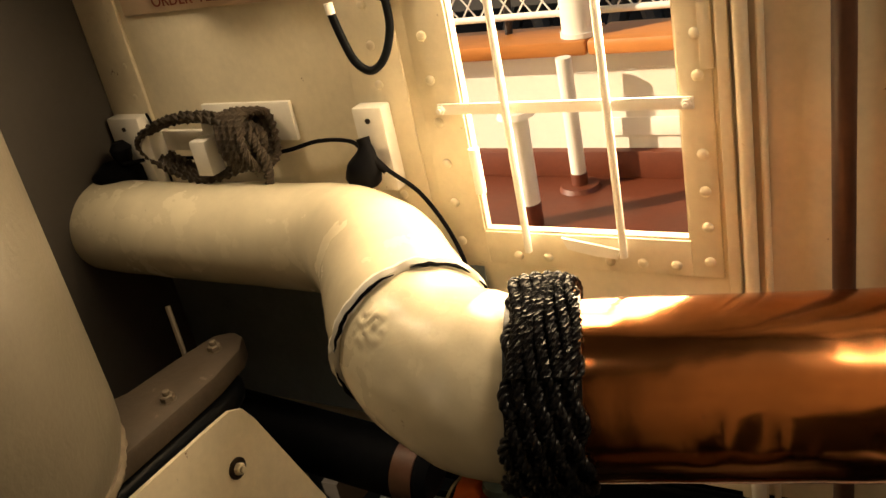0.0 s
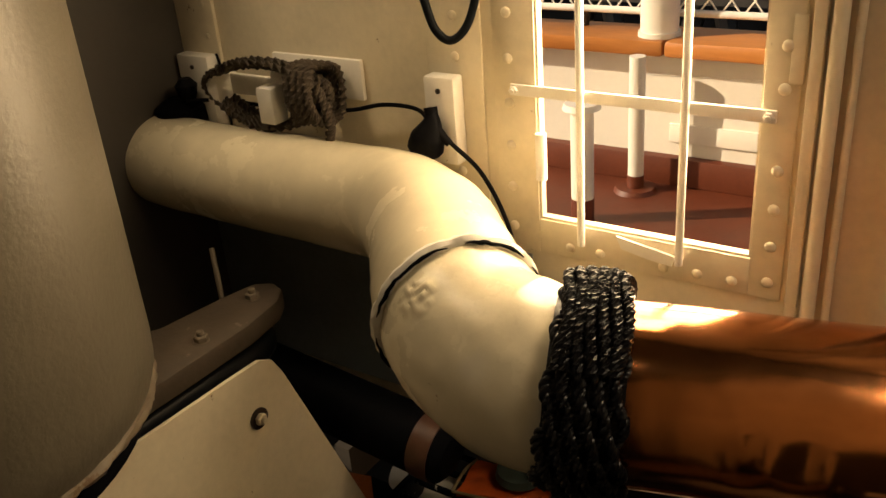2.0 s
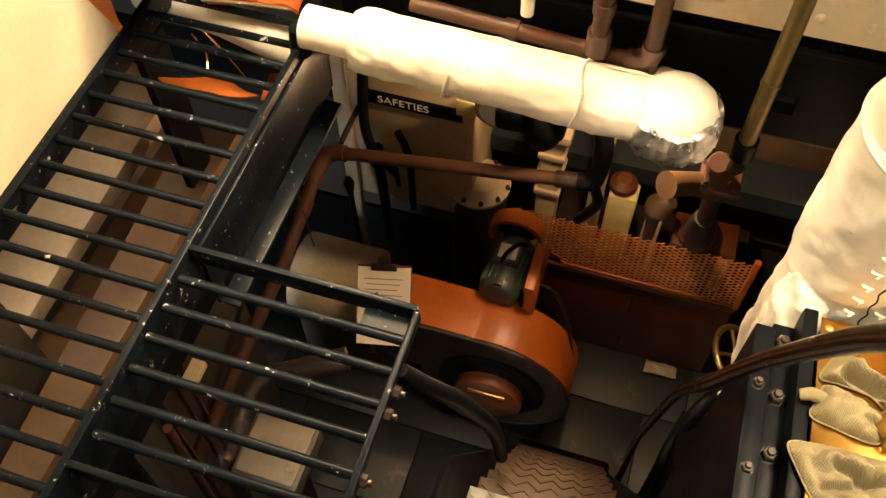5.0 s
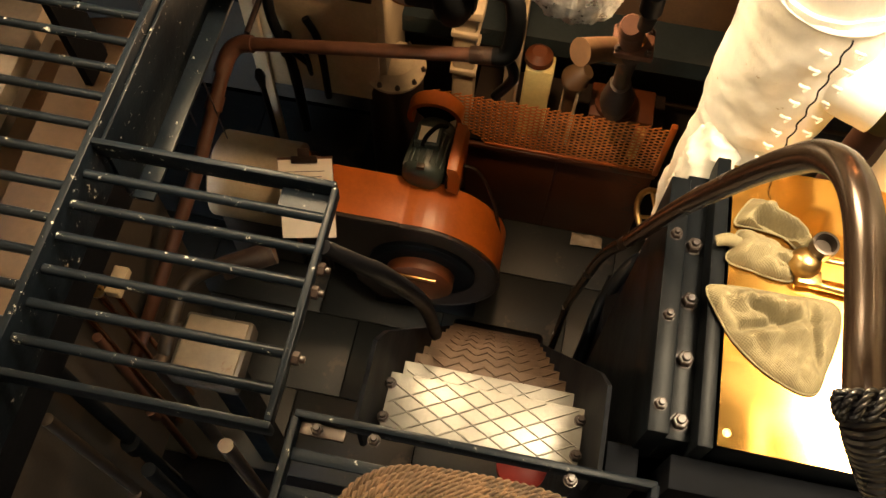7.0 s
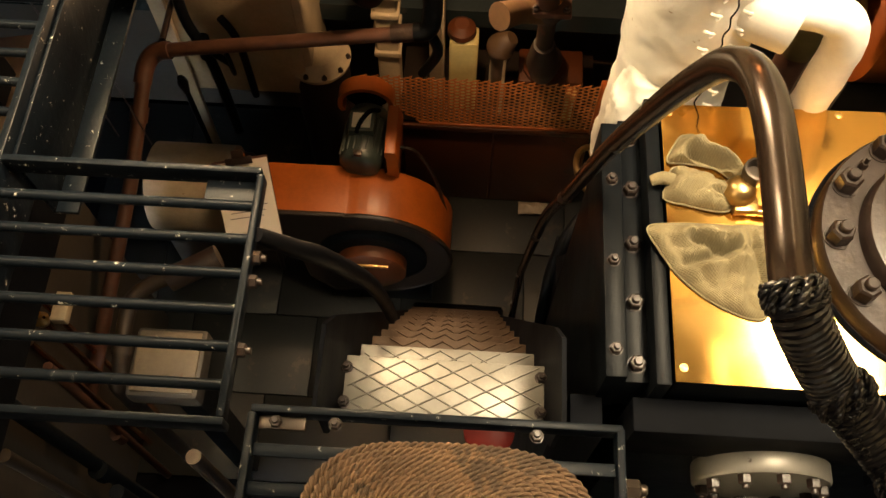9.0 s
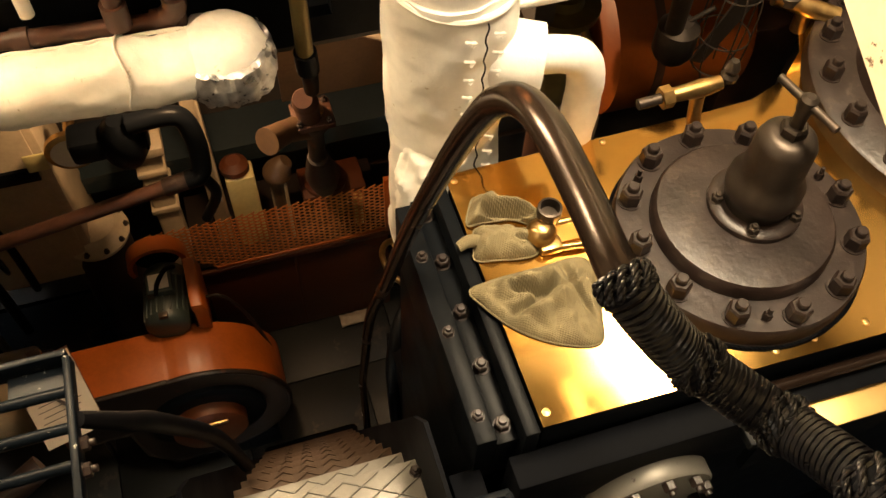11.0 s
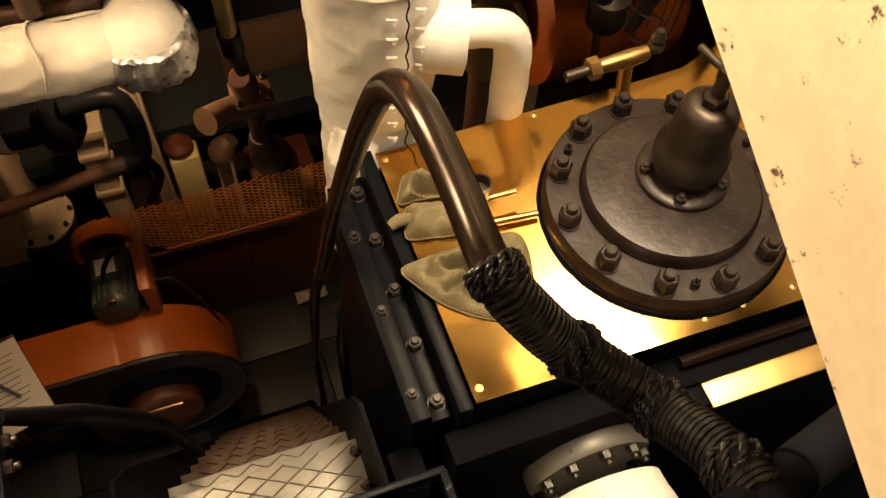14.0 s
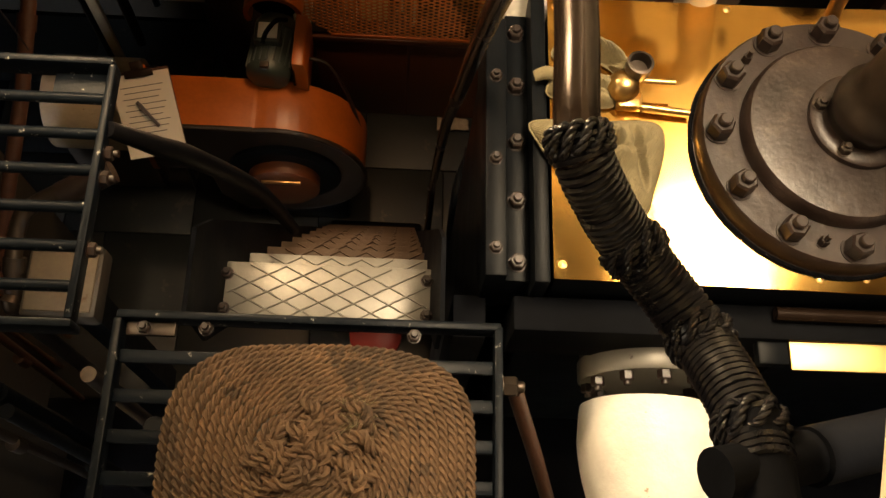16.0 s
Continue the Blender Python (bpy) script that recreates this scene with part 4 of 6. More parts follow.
for x in (0.352, 0.775):
    bm = bmesh.new()
    a = prism([(SY - 0.05, 0.0), (SY + 0.10, 0.0), (SY + 0.165, -0.12), (SY + 0.106 * 10 + 0.12, -2.6), (SY + 0.106 * 10 - 0.06, -2.6), (SY - 0.05, -0.18)], x - 0.004, x + 0.004, TO_YZ)
    part("stringer", a, BLACK_FLAT, stairs)
for x in (0.375, 0.755):
    for y in (SY + 0.02, SY + 0.09):
        piece("bolt", lug, Matrix.Translation((x, y, SZ)), stairs)

# ---- the hand rail with its rope grip ----
rail = thing("hand_rail", (0.81, 1.33, -2.6), "dark bronze tube hand rail down the stairs", "rail")
RP = [(0.81, 1.335, -2.6), (0.81, 1.335, -1.75), (0.81, 1.325, -1.56), (0.81, 1.28, -1.38), (0.81, 1.105, -0.72), (0.81, 0.90, -0.215), (0.81, 0.711, 0.255), (0.81, 0.543, 0.632), (0.81, 0.455, 0.808), (0.81, 0.412, 0.872), (0.81, 0.37, 0.912), (0.81, 0.32, 0.933), (0.81, 0.25, 0.936), (0.808, 0.175, 0.938), (0.828, 0.145, 0.912), (0.850, 0.125, 0.890), (0.892, 0.075, 0.875), (0.908, 0.015, 0.905), (0.91, -0.02, 0.92)]
rp = smooth_path(RP, 8)
part("tube", S(rp, 0.0150, seg=20), RAIL, rail)
part("tee", S([Vector((0.91, -0.055, 0.925)), Vector((0.91, 0.01, 0.912))], 0.018, seg=20), BLACK_FLAT, rail)
part("cross_tube", S([Vector((0.88, -0.025, 0.926)), Vector((1.0, 0.004, 0.885)), Vector((1.5, 0.13, 0.72)), Vector((1.9, 0.23, 0.58))], 0.0155, seg=18), BLACK_FLAT, rail)
part("socket", S([Vector((0.945, -0.01, 0.905)), Vector((1.02, 0.01, 0.878))], 0.018, seg=18), BLACK_FLAT, rail)
part("end_post", R((1.9, 0.23, 0.58), (1.9, 0.23, 0.0), 0.019), BLACK, rail)
grip = thing("rope_grip", (0.81, 0.17, 0.92), "tarred black cord wound tightly round the hand rail", "rope")
core = rp[104:]
runs = np.concatenate([[0], np.cumsum([(q - p).length for p, q in zip(core, core[1:])])])
even = np.linspace(0, runs[-1], 240)
core = [Vector([float(np.interp(e, runs, [c[i] for c in core])) for i in range(3)]) for e in even]
turns, steps = int(runs[-1] / 0.0046), 14
pts, up = [], None
for i in range(turns * steps):
    f = i / (turns * steps - 1) * (len(core) - 1)
    j = min(int(f), len(core) - 2)
    c = core[j].lerp(core[j + 1], f - j)
    ah = (core[j + 1] - core[j]).normalized()
    up = Vector((1, 0, 0)) if up is None else up
    up = (up - ah * up.dot(ah)).normalized()
    sd = ah.cross(up)
    a = 2 * math.pi * i / steps
    pts.append(c + (up * math.cos(a) + sd * math.sin(a)) * 0.0172)
part("winding", S(pts, 0.0028, seg=6), TARRED, grip)
def grip_knot(f, n=5, r=0.0205, cord=0.0062):
    j = int(f * (len(core) - 2))
    c, ah = core[j], (core[j + 1] - core[j]).normalized()
    up = (Vector((1, 0, 0)) - ah * ah.x).normalized()
    sd = ah.cross(up)
    for strand in range(3):
        q = []
        for k in range(160):
            a = 2 * math.pi * k / 160
            q.append(c + ah * (0.0085 * math.sin(n * a + 2.1 * strand)) + (up * math.cos(a) + sd * math.sin(a)) * (r + 0.003 * math.cos(n * a + 2.1 * strand)))
        part("knot", S(q, cord, closed=True, section=ROPE_SECTION, twist=300), TARRED, grip)
grip_knot(0.01, 4, 0.0170, 0.0034)
for f in (0.34, 0.62, 0.90):
    grip_knot(f, 3, 0.0180, 0.0032)

# sloping plate at the stair head
slope = thing("sloping_plate", (0.97, -0.6, 0.0), "cream painted steel side plate with rust spots and a sloping edge", "panel")
part("plate", prism([(-0.10, 0.918), (0.62, 1.256), (0.62, 2.9), (-1.28, 2.9), (-1.28, -0.6), (-0.22, -0.6), (-0.22, 0.918)], 0.960, 0.968, TO_YZ), RUSTY_CREAM, slope)
part("foot_post", B(0.955, 0.975, -1.28, -1.2, -2.6, -0.6), BLACK, slope)

# ---- the engine top ----
engine = thing("steam_engine", (1.6, 0.7, -2.6), "black cased steam engine with a polished brass covered top", "engine")
BZ = 0.036
part("casing", B(0.962, 2.5, 0.412, 0.955, -1.2, BZ - 0.004, 0.004), BLACK, engine)
part("brass_cover", prism([(0.957, 0.407), (2.5, 0.392), (2.5, 1.30), (1.93, 1.30), (1.90, 1.20), (1.84, 1.09), (1.76, 1.02), (1.66, 0.985), (1.5, 0.978), (0.957, 0.968)], BZ - 0.003, BZ, bevel=0.0006), BRASS, engine, "polished brass sheet")
screw = nut_mesh("screw", 0.006, 0.003, 0.001, BRASS_OLD)
for x, y in ((0.972, 0.432), (0.972, 0.948), (1.41, 0.425), (1.49, 0.428), (1.6, 0.43), (1.30, 0.962)):
    piece("screw", screw, Matrix.Translation((x, y, BZ)), engine)
part("side_flange", B(0.926, 0.953, 0.402, 0.985, -0.18, 0.030, 0.003), BLACK, engine)
part("channel", B(0.884, 0.926, 0.420, 0.965, -0.16, -0.022, 0.002), BLACK, engine)
part("side_flange", B(0.846, 0.884, 0.420, 0.940, -0.17, 0.004, 0.003), BLACK, engine)
part("front_ledge", B(0.90, 2.5, 0.340, 0.402, -0.20, -0.045, 0.004), BLACK_FLAT, engine)
part("side_plate", B(0.852, 0.868, 0.42, 0.93, -2.55, -0.17), BLACK, engine)
part("corner_stay", B(0.80, 0.86, 0.345, 0.425, -2.55, -0.12, 0.004), BLACK_FLAT, engine)
side_bolt = nut_mesh("bolt", 0.0135, 0.018, 0.008, IRON)
for k in range(5):
    piece("bolt", side_bolt, Matrix.Translation((0.904, 0.452 + 0.117 * k, -0.022)), engine)
for k in range(3):
    piece("bolt", lug, Matrix.Translation((0.864, 0.47 + 0.17 * k, 0.004)), engine)
part("bed", B(0.9, 2.5, 0.0, 1.3, -2.6, -1.2), BLACK_FLAT, engine)
part("guide_rod", R((1.355, 0.382, -0.03), (2.5, 0.375, -0.03), 0.012), RAIL, engine)
part("brass_apron", B(1.385, 1.73, 0.290, 0.362, -0.062, -0.056, 0.002), BRASS_SATIN, engine, "small polished brass apron plate")
part("apron_lip", B(1.383, 1.73, 0.340, 0.346, -0.056, -0.048, 0.001), BRASS_SATIN, engine)
part("apron_bracket", B(1.33, 1.385, 0.30, 0.372, -0.085, -0.060, 0.004), BLACK, engine)
part("apron_leg", B(1.40, 1.72, 0.325, 0.345, -0.3, -0.062), BLACK, engine)

CX, CY = 1.448, 0.668
cover = thing("cylinder_cover", (CX, CY, BZ), "dark oiled cast iron cylinder cover with a ring of stud nuts", "cover")
ring = part("flange", L((CX, CY, BZ), [(0.241, 0), (0.241, 0.006), (0.238, 0.008), (0.238, 0.046), (0.234, 0.052), (0.16, 0.053)], seg=80), IRON, cover)
part("boss", L((CX, CY, BZ + 0.05), [(0.172, 0), (0.170, 0.028), (0.164, 0.036), (0.160, 0.037), (0.10, 0.041), (0.08, 0.041)], seg=80), IRON, cover)
bm = bmesh.new()
pts = [Vector((CX + (0.242 + 0.0015 * noise.noise(Vector((a * 6, 0, 0)))) * math.cos(a), CY + 0.242 * math.sin(a), BZ + 0.004)) for a in np.linspace(0, 2 * math.pi, 361)[:-1]]
part("gasket", sweep(bm, pts, 0.005, closed=True, section=[1, 0.8, 1, 0.75, 1, 0.8], twist=240), BLACK_FLAT, cover)
nut = nut_mesh("nut", 0.0195, 0.036, 0.013, IRON)
for k in range(12):
    a = radians(90 + 30 * k)
    piece("nut", nut, Matrix.Translation((CX + 0.21 * math.cos(a), CY + 0.21 * math.sin(a), BZ + 0.052)) @ Matrix.Rotation(0.4 * k, 4, "Z"), ring)
pin = nut_mesh("jack_screw", 0.008, 0.018, 0.014, IRON)
for d0 in (135, 255, 15):
    a = radians(d0)
    piece("jack_screw", pin, Matrix.Translation((CX + 0.207 * math.cos(a), CY + 0.207 * math.sin(a), BZ + 0.052)), ring)
RX, RY = CX + 0.020, CY + 0.008
valve = thing("relief_valve", (RX, RY, 0.127), "greasy steel spring relief valve with a tee handle", "valve")
ring = part("base_ring", L((RX, RY, 0.126), [(0.088, 0), (0.088, 0.012), (0.083, 0.016), (0.066, 0.017)], seg=48), IRON, valve)
part("bonnet", L((RX, RY, 0.140), [(0.060, 0), (0.061, 0.02), (0.066, 0.028), (0.070, 0.045), (0.069, 0.066), (0.060, 0.080), (0.055, 0.10), (0.053, 0.165), (0.047, 0.180), (0.036, 0.188), (0.026, 0.190)], seg=48), STEEL, valve, "worn steel bonnet")
part("lock_nut", L((RX, RY, 0.329), [(0.021, 0), (0.024, 0.004), (0.024, 0.018), (0.020, 0.022)], seg=6), STEEL, valve, angle=30)
part("spindle", L((RX, RY, 0.346), [(0.012, 0), (0.012, 0.035), (0.015, 0.042), (0.015, 0.066), (0.008, 0.072)], seg=16), STEEL, valve)
dv = Vector((0.22, -0.97, 0.0)).normalized() * 0.066
part("tee_handle", R(Vector((RX, RY, 0.402)) - dv, Vector((RX, RY, 0.402)) + dv, 0.0075, seg=12), STEEL, valve)
for k in range(5):
    a = radians(20 + 72 * k)
    piece("bolt", nut_mesh("bolt", 0.010, 0.014, 0.006, STEEL), Matrix.Translation((RX + 0.075 * math.cos(a), RY + 0.075 * math.sin(a), 0.143)), ring)

second = thing("cylinder_cover", (2.16, 0.84, BZ), "larger dark iron cylinder cover partly seen", "cover")
ring = part("flange", L((2.16, 0.84, BZ), [(0.40, 0), (0.40, 0.046), (0.392, 0.052), (0.2, 0.053)], seg=80), IRON, second)
part("boss", L((2.16, 0.84, BZ + 0.05), [(0.30, 0), (0.29, 0.04), (0.1, 0.042)], seg=64), IRON, second)
for k in range(18):
    a = 2 * math.pi * k / 18
    piece("nut", nut, Matrix.Translation((2.16 + 0.36 * math.cos(a), 0.84 + 0.36 * math.sin(a), BZ + 0.052)), ring)

cock = thing("drain_cock", (1.45, 0.93, BZ), "worn brass indicator cock with a hexagon union", "cock")
part("riser", S(smooth_path([(1.487, 0.925, BZ), (1.475, 0.93, 0.11), (1.468, 0.93, 0.165)]), 0.014, seg=14), BRASS_OLD, cock)
part("body", S([Vector((1.40, 0.93, 0.178)), Vector((1.47, 0.93, 0.180)), Vector((1.51, 0.93, 0.186))], [0.014, 0.019, 0.015], seg=16), BRASS_OLD, cock)
part("union", S([Vector((1.383, 0.93, 0.176)), Vector((1.405, 0.93, 0.178))], 0.023, seg=6), BRASS_OLD, cock)
part("spigot", R((1.335, 0.93, 0.172), (1.385, 0.93, 0.176), 0.011), STEEL, cock)
part("lever_nut", L((1.525, 0.93, 0.19), [(0.016, 0), (0.018, 0.012), (0.012, 0.02), (0.016, 0.03), (0.012, 0.042), (0.008, 0.05)], seg=14), STEEL, cock)
cock = thing("drain_cock", (1.86, 1.16, BZ), "worn brass cock with steel nuts beside the larger cover", "cock")
part("body", S([Vector((1.80, 1.19, 0.12)), Vector((1.93, 1.12, 0.09))], 0.022, seg=14), BRASS_OLD, cock)
part("riser", R((1.87, 1.155, BZ), (1.87, 1.155, 0.11), 0.018), BRASS_OLD, cock)
part("gland_nut", L((1.83, 1.18, 0.11), [(0.03, 0), (0.03, 0.02), (0.02, 0.024), (0.02, 0.04), (0.024, 0.045), (0.024, 0.06), (0.012, 0.07), (0.012, 0.085)], seg=12), STEEL, cock)

# brass oil cock lying by the gloves
oiler = thing("oil_cock", (1.10, 0.765, BZ), "small polished brass oil cock with two rods", "cock")
part("bulb", L((1.085, 0.765, 0.04), [(0.012, 0), (0.026, 0.01), (0.030, 0.026), (0.024, 0.042), (0.012, 0.05)], seg=24), BRASS_OLD, oiler)
part("cup", L((1.105, 0.785, 0.062), [(0.014, 0), (0.02, 0.012), (0.024, 0.034), (0.0235, 0.05), (0.019, 0.051), (0.017, 0.03)], seg=24), STEEL, oiler)
part("rod", R((1.095, 0.772, 0.075), (1.175, 0.770, 0.075), 0.006), BRASS_OLD, oiler)
part("rod", R((1.095, 0.735, 0.05), (1.205, 0.725, 0.05), 0.006), BRASS_OLD, oiler)
part("bracket", B(1.075, 1.12, 0.728, 0.76, BZ, 0.058, 0.005), BRASS_OLD, oiler)


def cloth(name, outline, folds, height, label, seed, cuff=False):
    """A crumpled double cloth inside an outline of (x, y)."""
    t = tagged(new(name), label, "glove", "work gloves")
    cx, cy = sum(p[0] for p in outline) / len(outline), sum(p[1] for p in outline) / len(outline)
    t.location = (cx, cy, BZ)
    BASES[t] = Vector((cx, cy, BZ))
    edge = smooth_path([(x, y, 0) for x, y in outline], 16, True)
    bm = bmesh.new()
    rings, n = [], len(edge)
    for k in range(34):
        f = 1 - k / 33.5
        ring = []
        for i, e in enumerate(edge):
            x, y = cx + (e.x - cx) * f, cy + (e.y - cy) * f
            body = height * (1 - f ** 4) ** 0.7
            wave = 0.0
            for (ax, ay), (bx, by), w, h in folds:
                ux, uy = bx - ax, by - ay
                ll = math.hypot(ux, uy)
                s = ((x - ax) * ux + (y - ay) * uy) / ll / ll
                o = ((x - ax) * uy - (y - ay) * ux) / ll
                if -0.2 < s < 1.2:
                    wave += 2.2 * h * math.exp(-(o / w) ** 2) * max(0, 1 - abs(2 * s - 1) ** 4)
            z = BZ + 0.002 + body + wave * (1 - f ** 6) + (0.020 * abs(noise.noise(Vector((x * 22, y * 24, seed)))) + 0.007 * abs(noise.noise(Vector((x * 47, y * 47, seed + 3)))) + 0.003 * noise.noise(Vector((x * 60, y * 60, seed)))) * (1 - f ** 8)
            ring.append(bm.verts.new((x, y, max(BZ + 0.001, z))))
        rings.append(ring)
    for a, b in zip(rings, rings[1:]):
        for i in range(n):
            bm.faces.new((a[i], a[(i + 1) % n], b[(i + 1) % n], b[i]))
    bm.faces.new(rings[-1])
    low = [bm.verts.new((v.co.x, v.co.y, BZ + 0.0005)) for v in rings[0]]
    for i in range(n):
        bm.faces.new((low[i], low[(i + 1) % n], rings[0][(i + 1) % n], rings[0][i]))
    part("cloth", bm, CANVAS, t, angle=80)
    hem = [Vector((v.x, v.y, BZ + 0.0045)) + Vector((0, 0, 0.002 * noise.noise(v * 30))) for v in edge]
    part("hem", S(hem, 0.0020, closed=True, seg=6), CANVAS, t)
    return t


cloth("glove", [(0.922, 0.695), (0.935, 0.655), (0.975, 0.595), (1.04, 0.545), (1.11, 0.525), (1.135, 0.575), (1.158, 0.66), (1.145, 0.705), (1.06, 0.705), (0.99, 0.705)],
      [((0.965, 0.675), (1.085, 0.665), 0.016, 0.012), ((0.975, 0.618), (1.09, 0.655), 0.007, -0.016), ((0.985, 0.600), (1.11, 0.630), 0.014, 0.009), ((1.10, 0.70), (1.12, 0.56), 0.008, -0.013), ((1.06, 0.70), (1.075, 0.57), 0.012, 0.006), ((0.98, 0.667), (1.05, 0.641), 0.007, -0.012), ((0.94, 0.67), (1.03, 0.57), 0.007, -0.005)], 0.024, "crumpled cream knitted cotton work glove on the brass top", 1)
cloth("glove", [(0.953, 0.755), (0.962, 0.79), (0.974, 0.822), (1.02, 0.812), (1.065, 0.790), (1.086, 0.775), (1.078, 0.745), (1.055, 0.733), (1.0, 0.742)],
      [((0.96, 0.79), (1.07, 0.765), 0.020, 0.006), ((1.04, 0.79), (1.08, 0.765), 0.004, -0.006), ((1.03, 0.765), (1.075, 0.752), 0.004, -0.006)], 0.026, "folded cream knitted cotton work glove beside the oil cock", 2)
cloth("glove", [(0.963, 0.835), (0.975, 0.868), (0.998, 0.895), (1.035, 0.868), (1.075, 0.850), (1.105, 0.828), (1.115, 0.798), (1.088, 0.797), (1.052, 0.824), (1.0, 0.832)],
      [((0.985, 0.875), (1.10, 0.815), 0.014, 0.012), ((0.99, 0.848), (1.09, 0.812), 0.008, -0.020), ((0.97, 0.85), (1.03, 0.87), 0.010, 0.005)], 0.024, "folded cream knitted cotton work glove with its cuff turned up", 3)
tagged(part("glove_finger", S(smooth_path([(0.928, 0.785, 0.05), (0.95, 0.79, 0.055), (0.98, 0.785, 0.05)]), [0.010, 0.013, 0.012], seg=12), CANVAS, None, "finger of a cream knitted work glove over the edge"), category="glove", group="work gloves")

# ---- lagged white pipes by the engine ----
VX, VY = 1.003, 1.112
stand = thing("lagged_riser", (VX, VY, -1.0), "white painted canvas lagged steam riser laced up its front", "pipe")
def lag_profile(z0, z1, r, bulge):
    return [Vector((VX, VY, z0 + (z1 - z0) * k / 60)) for k in range(61)], [r + bulge * math.sin(math.pi * k / 60) ** 0.6 for k in range(61)]
for z0, z1, r, bulge, rough in ((0.41, 1.9, 0.114, 0.002, 0.004), (0.06, 0.43, 0.121, 0.006, 0.006), (-0.45, 0.09, 0.108, 0.012, 0.008)):
    pp, rr = lag_profile(z0, z1, r, bulge)
    part("jacket", S(pp, rr, seg=72, rough=rough * 1.2, rough_scale=13), LAGGING, stand)
pts = [Vector((VX + 0.121 * math.cos(a), VY + 0.121 * math.sin(a), 0.425 - 0.016 * math.cos(a + 1.2))) for a in np.linspace(0, 2 * math.pi, 49)[:-1]]
part("jacket_rim", S(pts, 0.007, closed=True, seg=8, rough=0.002, rough_scale=30), LAGGING, stand)
a0 = radians(-80)
lace = [Vector((VX + 0.1350 * math.cos(a0 + 0.022 * math.sin(k * 1.9)), VY + 0.1350 * math.sin(a0 + 0.022 * math.sin(k * 1.9)), 0.41 - 0.0145 * k)) for k in range(28)]
part("lacing", S(smooth_path(lace, 3), 0.0017, seg=5), BLACK_FLAT, stand)
for k in range(9):
    for s in (-1, 1):
        a = a0 + s * 0.22
        q = Vector((VX + 0.131 * math.cos(a), VY + 0.131 * math.sin(a), 0.37 - 0.045 * k))
        part("lacing_hook", S(smooth_path([q + Vector((-0.008, 0, 0.004)), q + Vector((0, -0.006, 0.006)), q + Vector((0.010, -0.002, 0)), q + Vector((0.002, -0.006, -0.006))], 3), 0.0028, seg=6), WHITE, stand)
part("branch", S([Vector((1.07, 1.06, 0.255)), Vector((1.10, 1.04, 0.255)), Vector((1.155, 1.02, 0.25)), Vector((1.16, 1.018, 0.25))], [0.072, 0.074, 0.074, 0.05], seg=30, rough=0.004), LAGGING, stand)
part("branch_pipe", S(smooth_path([(1.14, 1.025, 0.265), (1.19, 1.01, 0.268), (1.232, 1.005, 0.250), (1.250, 1.0, 0.20), (1.252, 1.0, 0.10), (1.252, 1.0, -0.4)]), 0.037, seg=24, rough=0.003), LAGGING, stand)
part("low_bulge", S(smooth_path([(0.955, 1.06, 0.03), (0.945, 1.035, -0.04), (0.945, 1.03, -0.2), (0.945, 1.03, -0.5)], 14), [0.05, 0.066, 0.066, 0.06], seg=56, rough=0.014, rough_scale=24), LAGGING, stand)
part("stand_pipe", R((VX, VY, -2.6), (VX, VY, -0.4), 0.06), RUST, stand)

lag = thing("lagged_pipe", (0.3, 1.175, 0.2), "white painted canvas lagged pipe with a foil taped end", "pipe")
lp = [Vector((-0.03, 1.172, 0.286)), Vector((-0.022, 1.172, 0.286)), Vector((0.15, 1.172, 0.278)), Vector((0.40, 1.172, 0.268)), Vector((0.575, 1.172, 0.260))]
part("jacket", S(smooth_path(lp, 24), [0.056, 0.0625, 0.0635, 0.064, 0.064, 0.064], seg=64, rough=0.0055, rough_scale=21), LAGGING, lag)
EX = 0.592
bm = L((EX, 1.172, 0.016), [(0.070, 0.205), (0.080, 0.225), (0.082, 0.250), (0.080, 0.272), (0.072, 0.294), (0.056, 0.312), (0.034, 0.323), (0.012, 0.327)], seg=72)
for v in bm.verts:
    v.co += (v.co - Vector((EX, 1.172, 0.24))).normalized() * (0.006 * noise.noise(v.co * 22) + 0.003 * noise.noise(v.co * 60))
part("elbow", bm, LAGGING, lag, angle=80)
bm = L((EX, 1.172, 0.020), [(0.066, 0.185), (0.080, 0.192), (0.0890, 0.208), (0.0925, 0.228), (0.0925, 0.246), (0.0895, 0.262), (0.0865, 0.272), (0.079, 0.276)], seg=160)
for v in bm.verts:
    w = v.co - Vector((EX, 1.172, v.co.z))
    v.co += w.normalized() * (0.006 * noise.noise(v.co * 45) + 0.004 * noise.noise(v.co * 110)) + Vector((0, 0, 0.010 * noise.noise(v.co * 38)))
part("foil_end", bm, FOIL, lag, "crumpled silver foil tape", 25)
part("inlet_run", S([Vector((-0.62, 1.30, 0.160)), Vector((-0.40, 1.27, 0.163)), Vector((-0.18, 1.215, 0.165))], 0.046, seg=28, rough=0.003), LAGGING, lag)
part("neck", S([Vector((-0.150, 1.172, 0.292)), Vector((-0.02, 1.172, 0.288))], 0.0435, seg=32, rough=0.003), LAGGING, lag)
part("flap", S(smooth_path([(0.535, 1.215, 0.295), (0.555, 1.235, 0.300), (0.585, 1.252, 0.285)], 4), [0.008, 0.016, 0.008], seg=10, rough=0.004), LAGGING, lag)
ridge = [Vector((x, 1.172 + 0.0655 * math.cos(1.0 + 0.04 * math.sin(x * 22)), 0.272 - 0.035 * (x - 0.3) + 0.0655 * math.sin(1.0 + 0.04 * math.sin(x * 22)))) for x in np.linspace(-0.02, 0.555, 50)]
part("seam", S(ridge, 0.0035, seg=6, rough=0.002, rough_scale=40), LAGGING, lag)
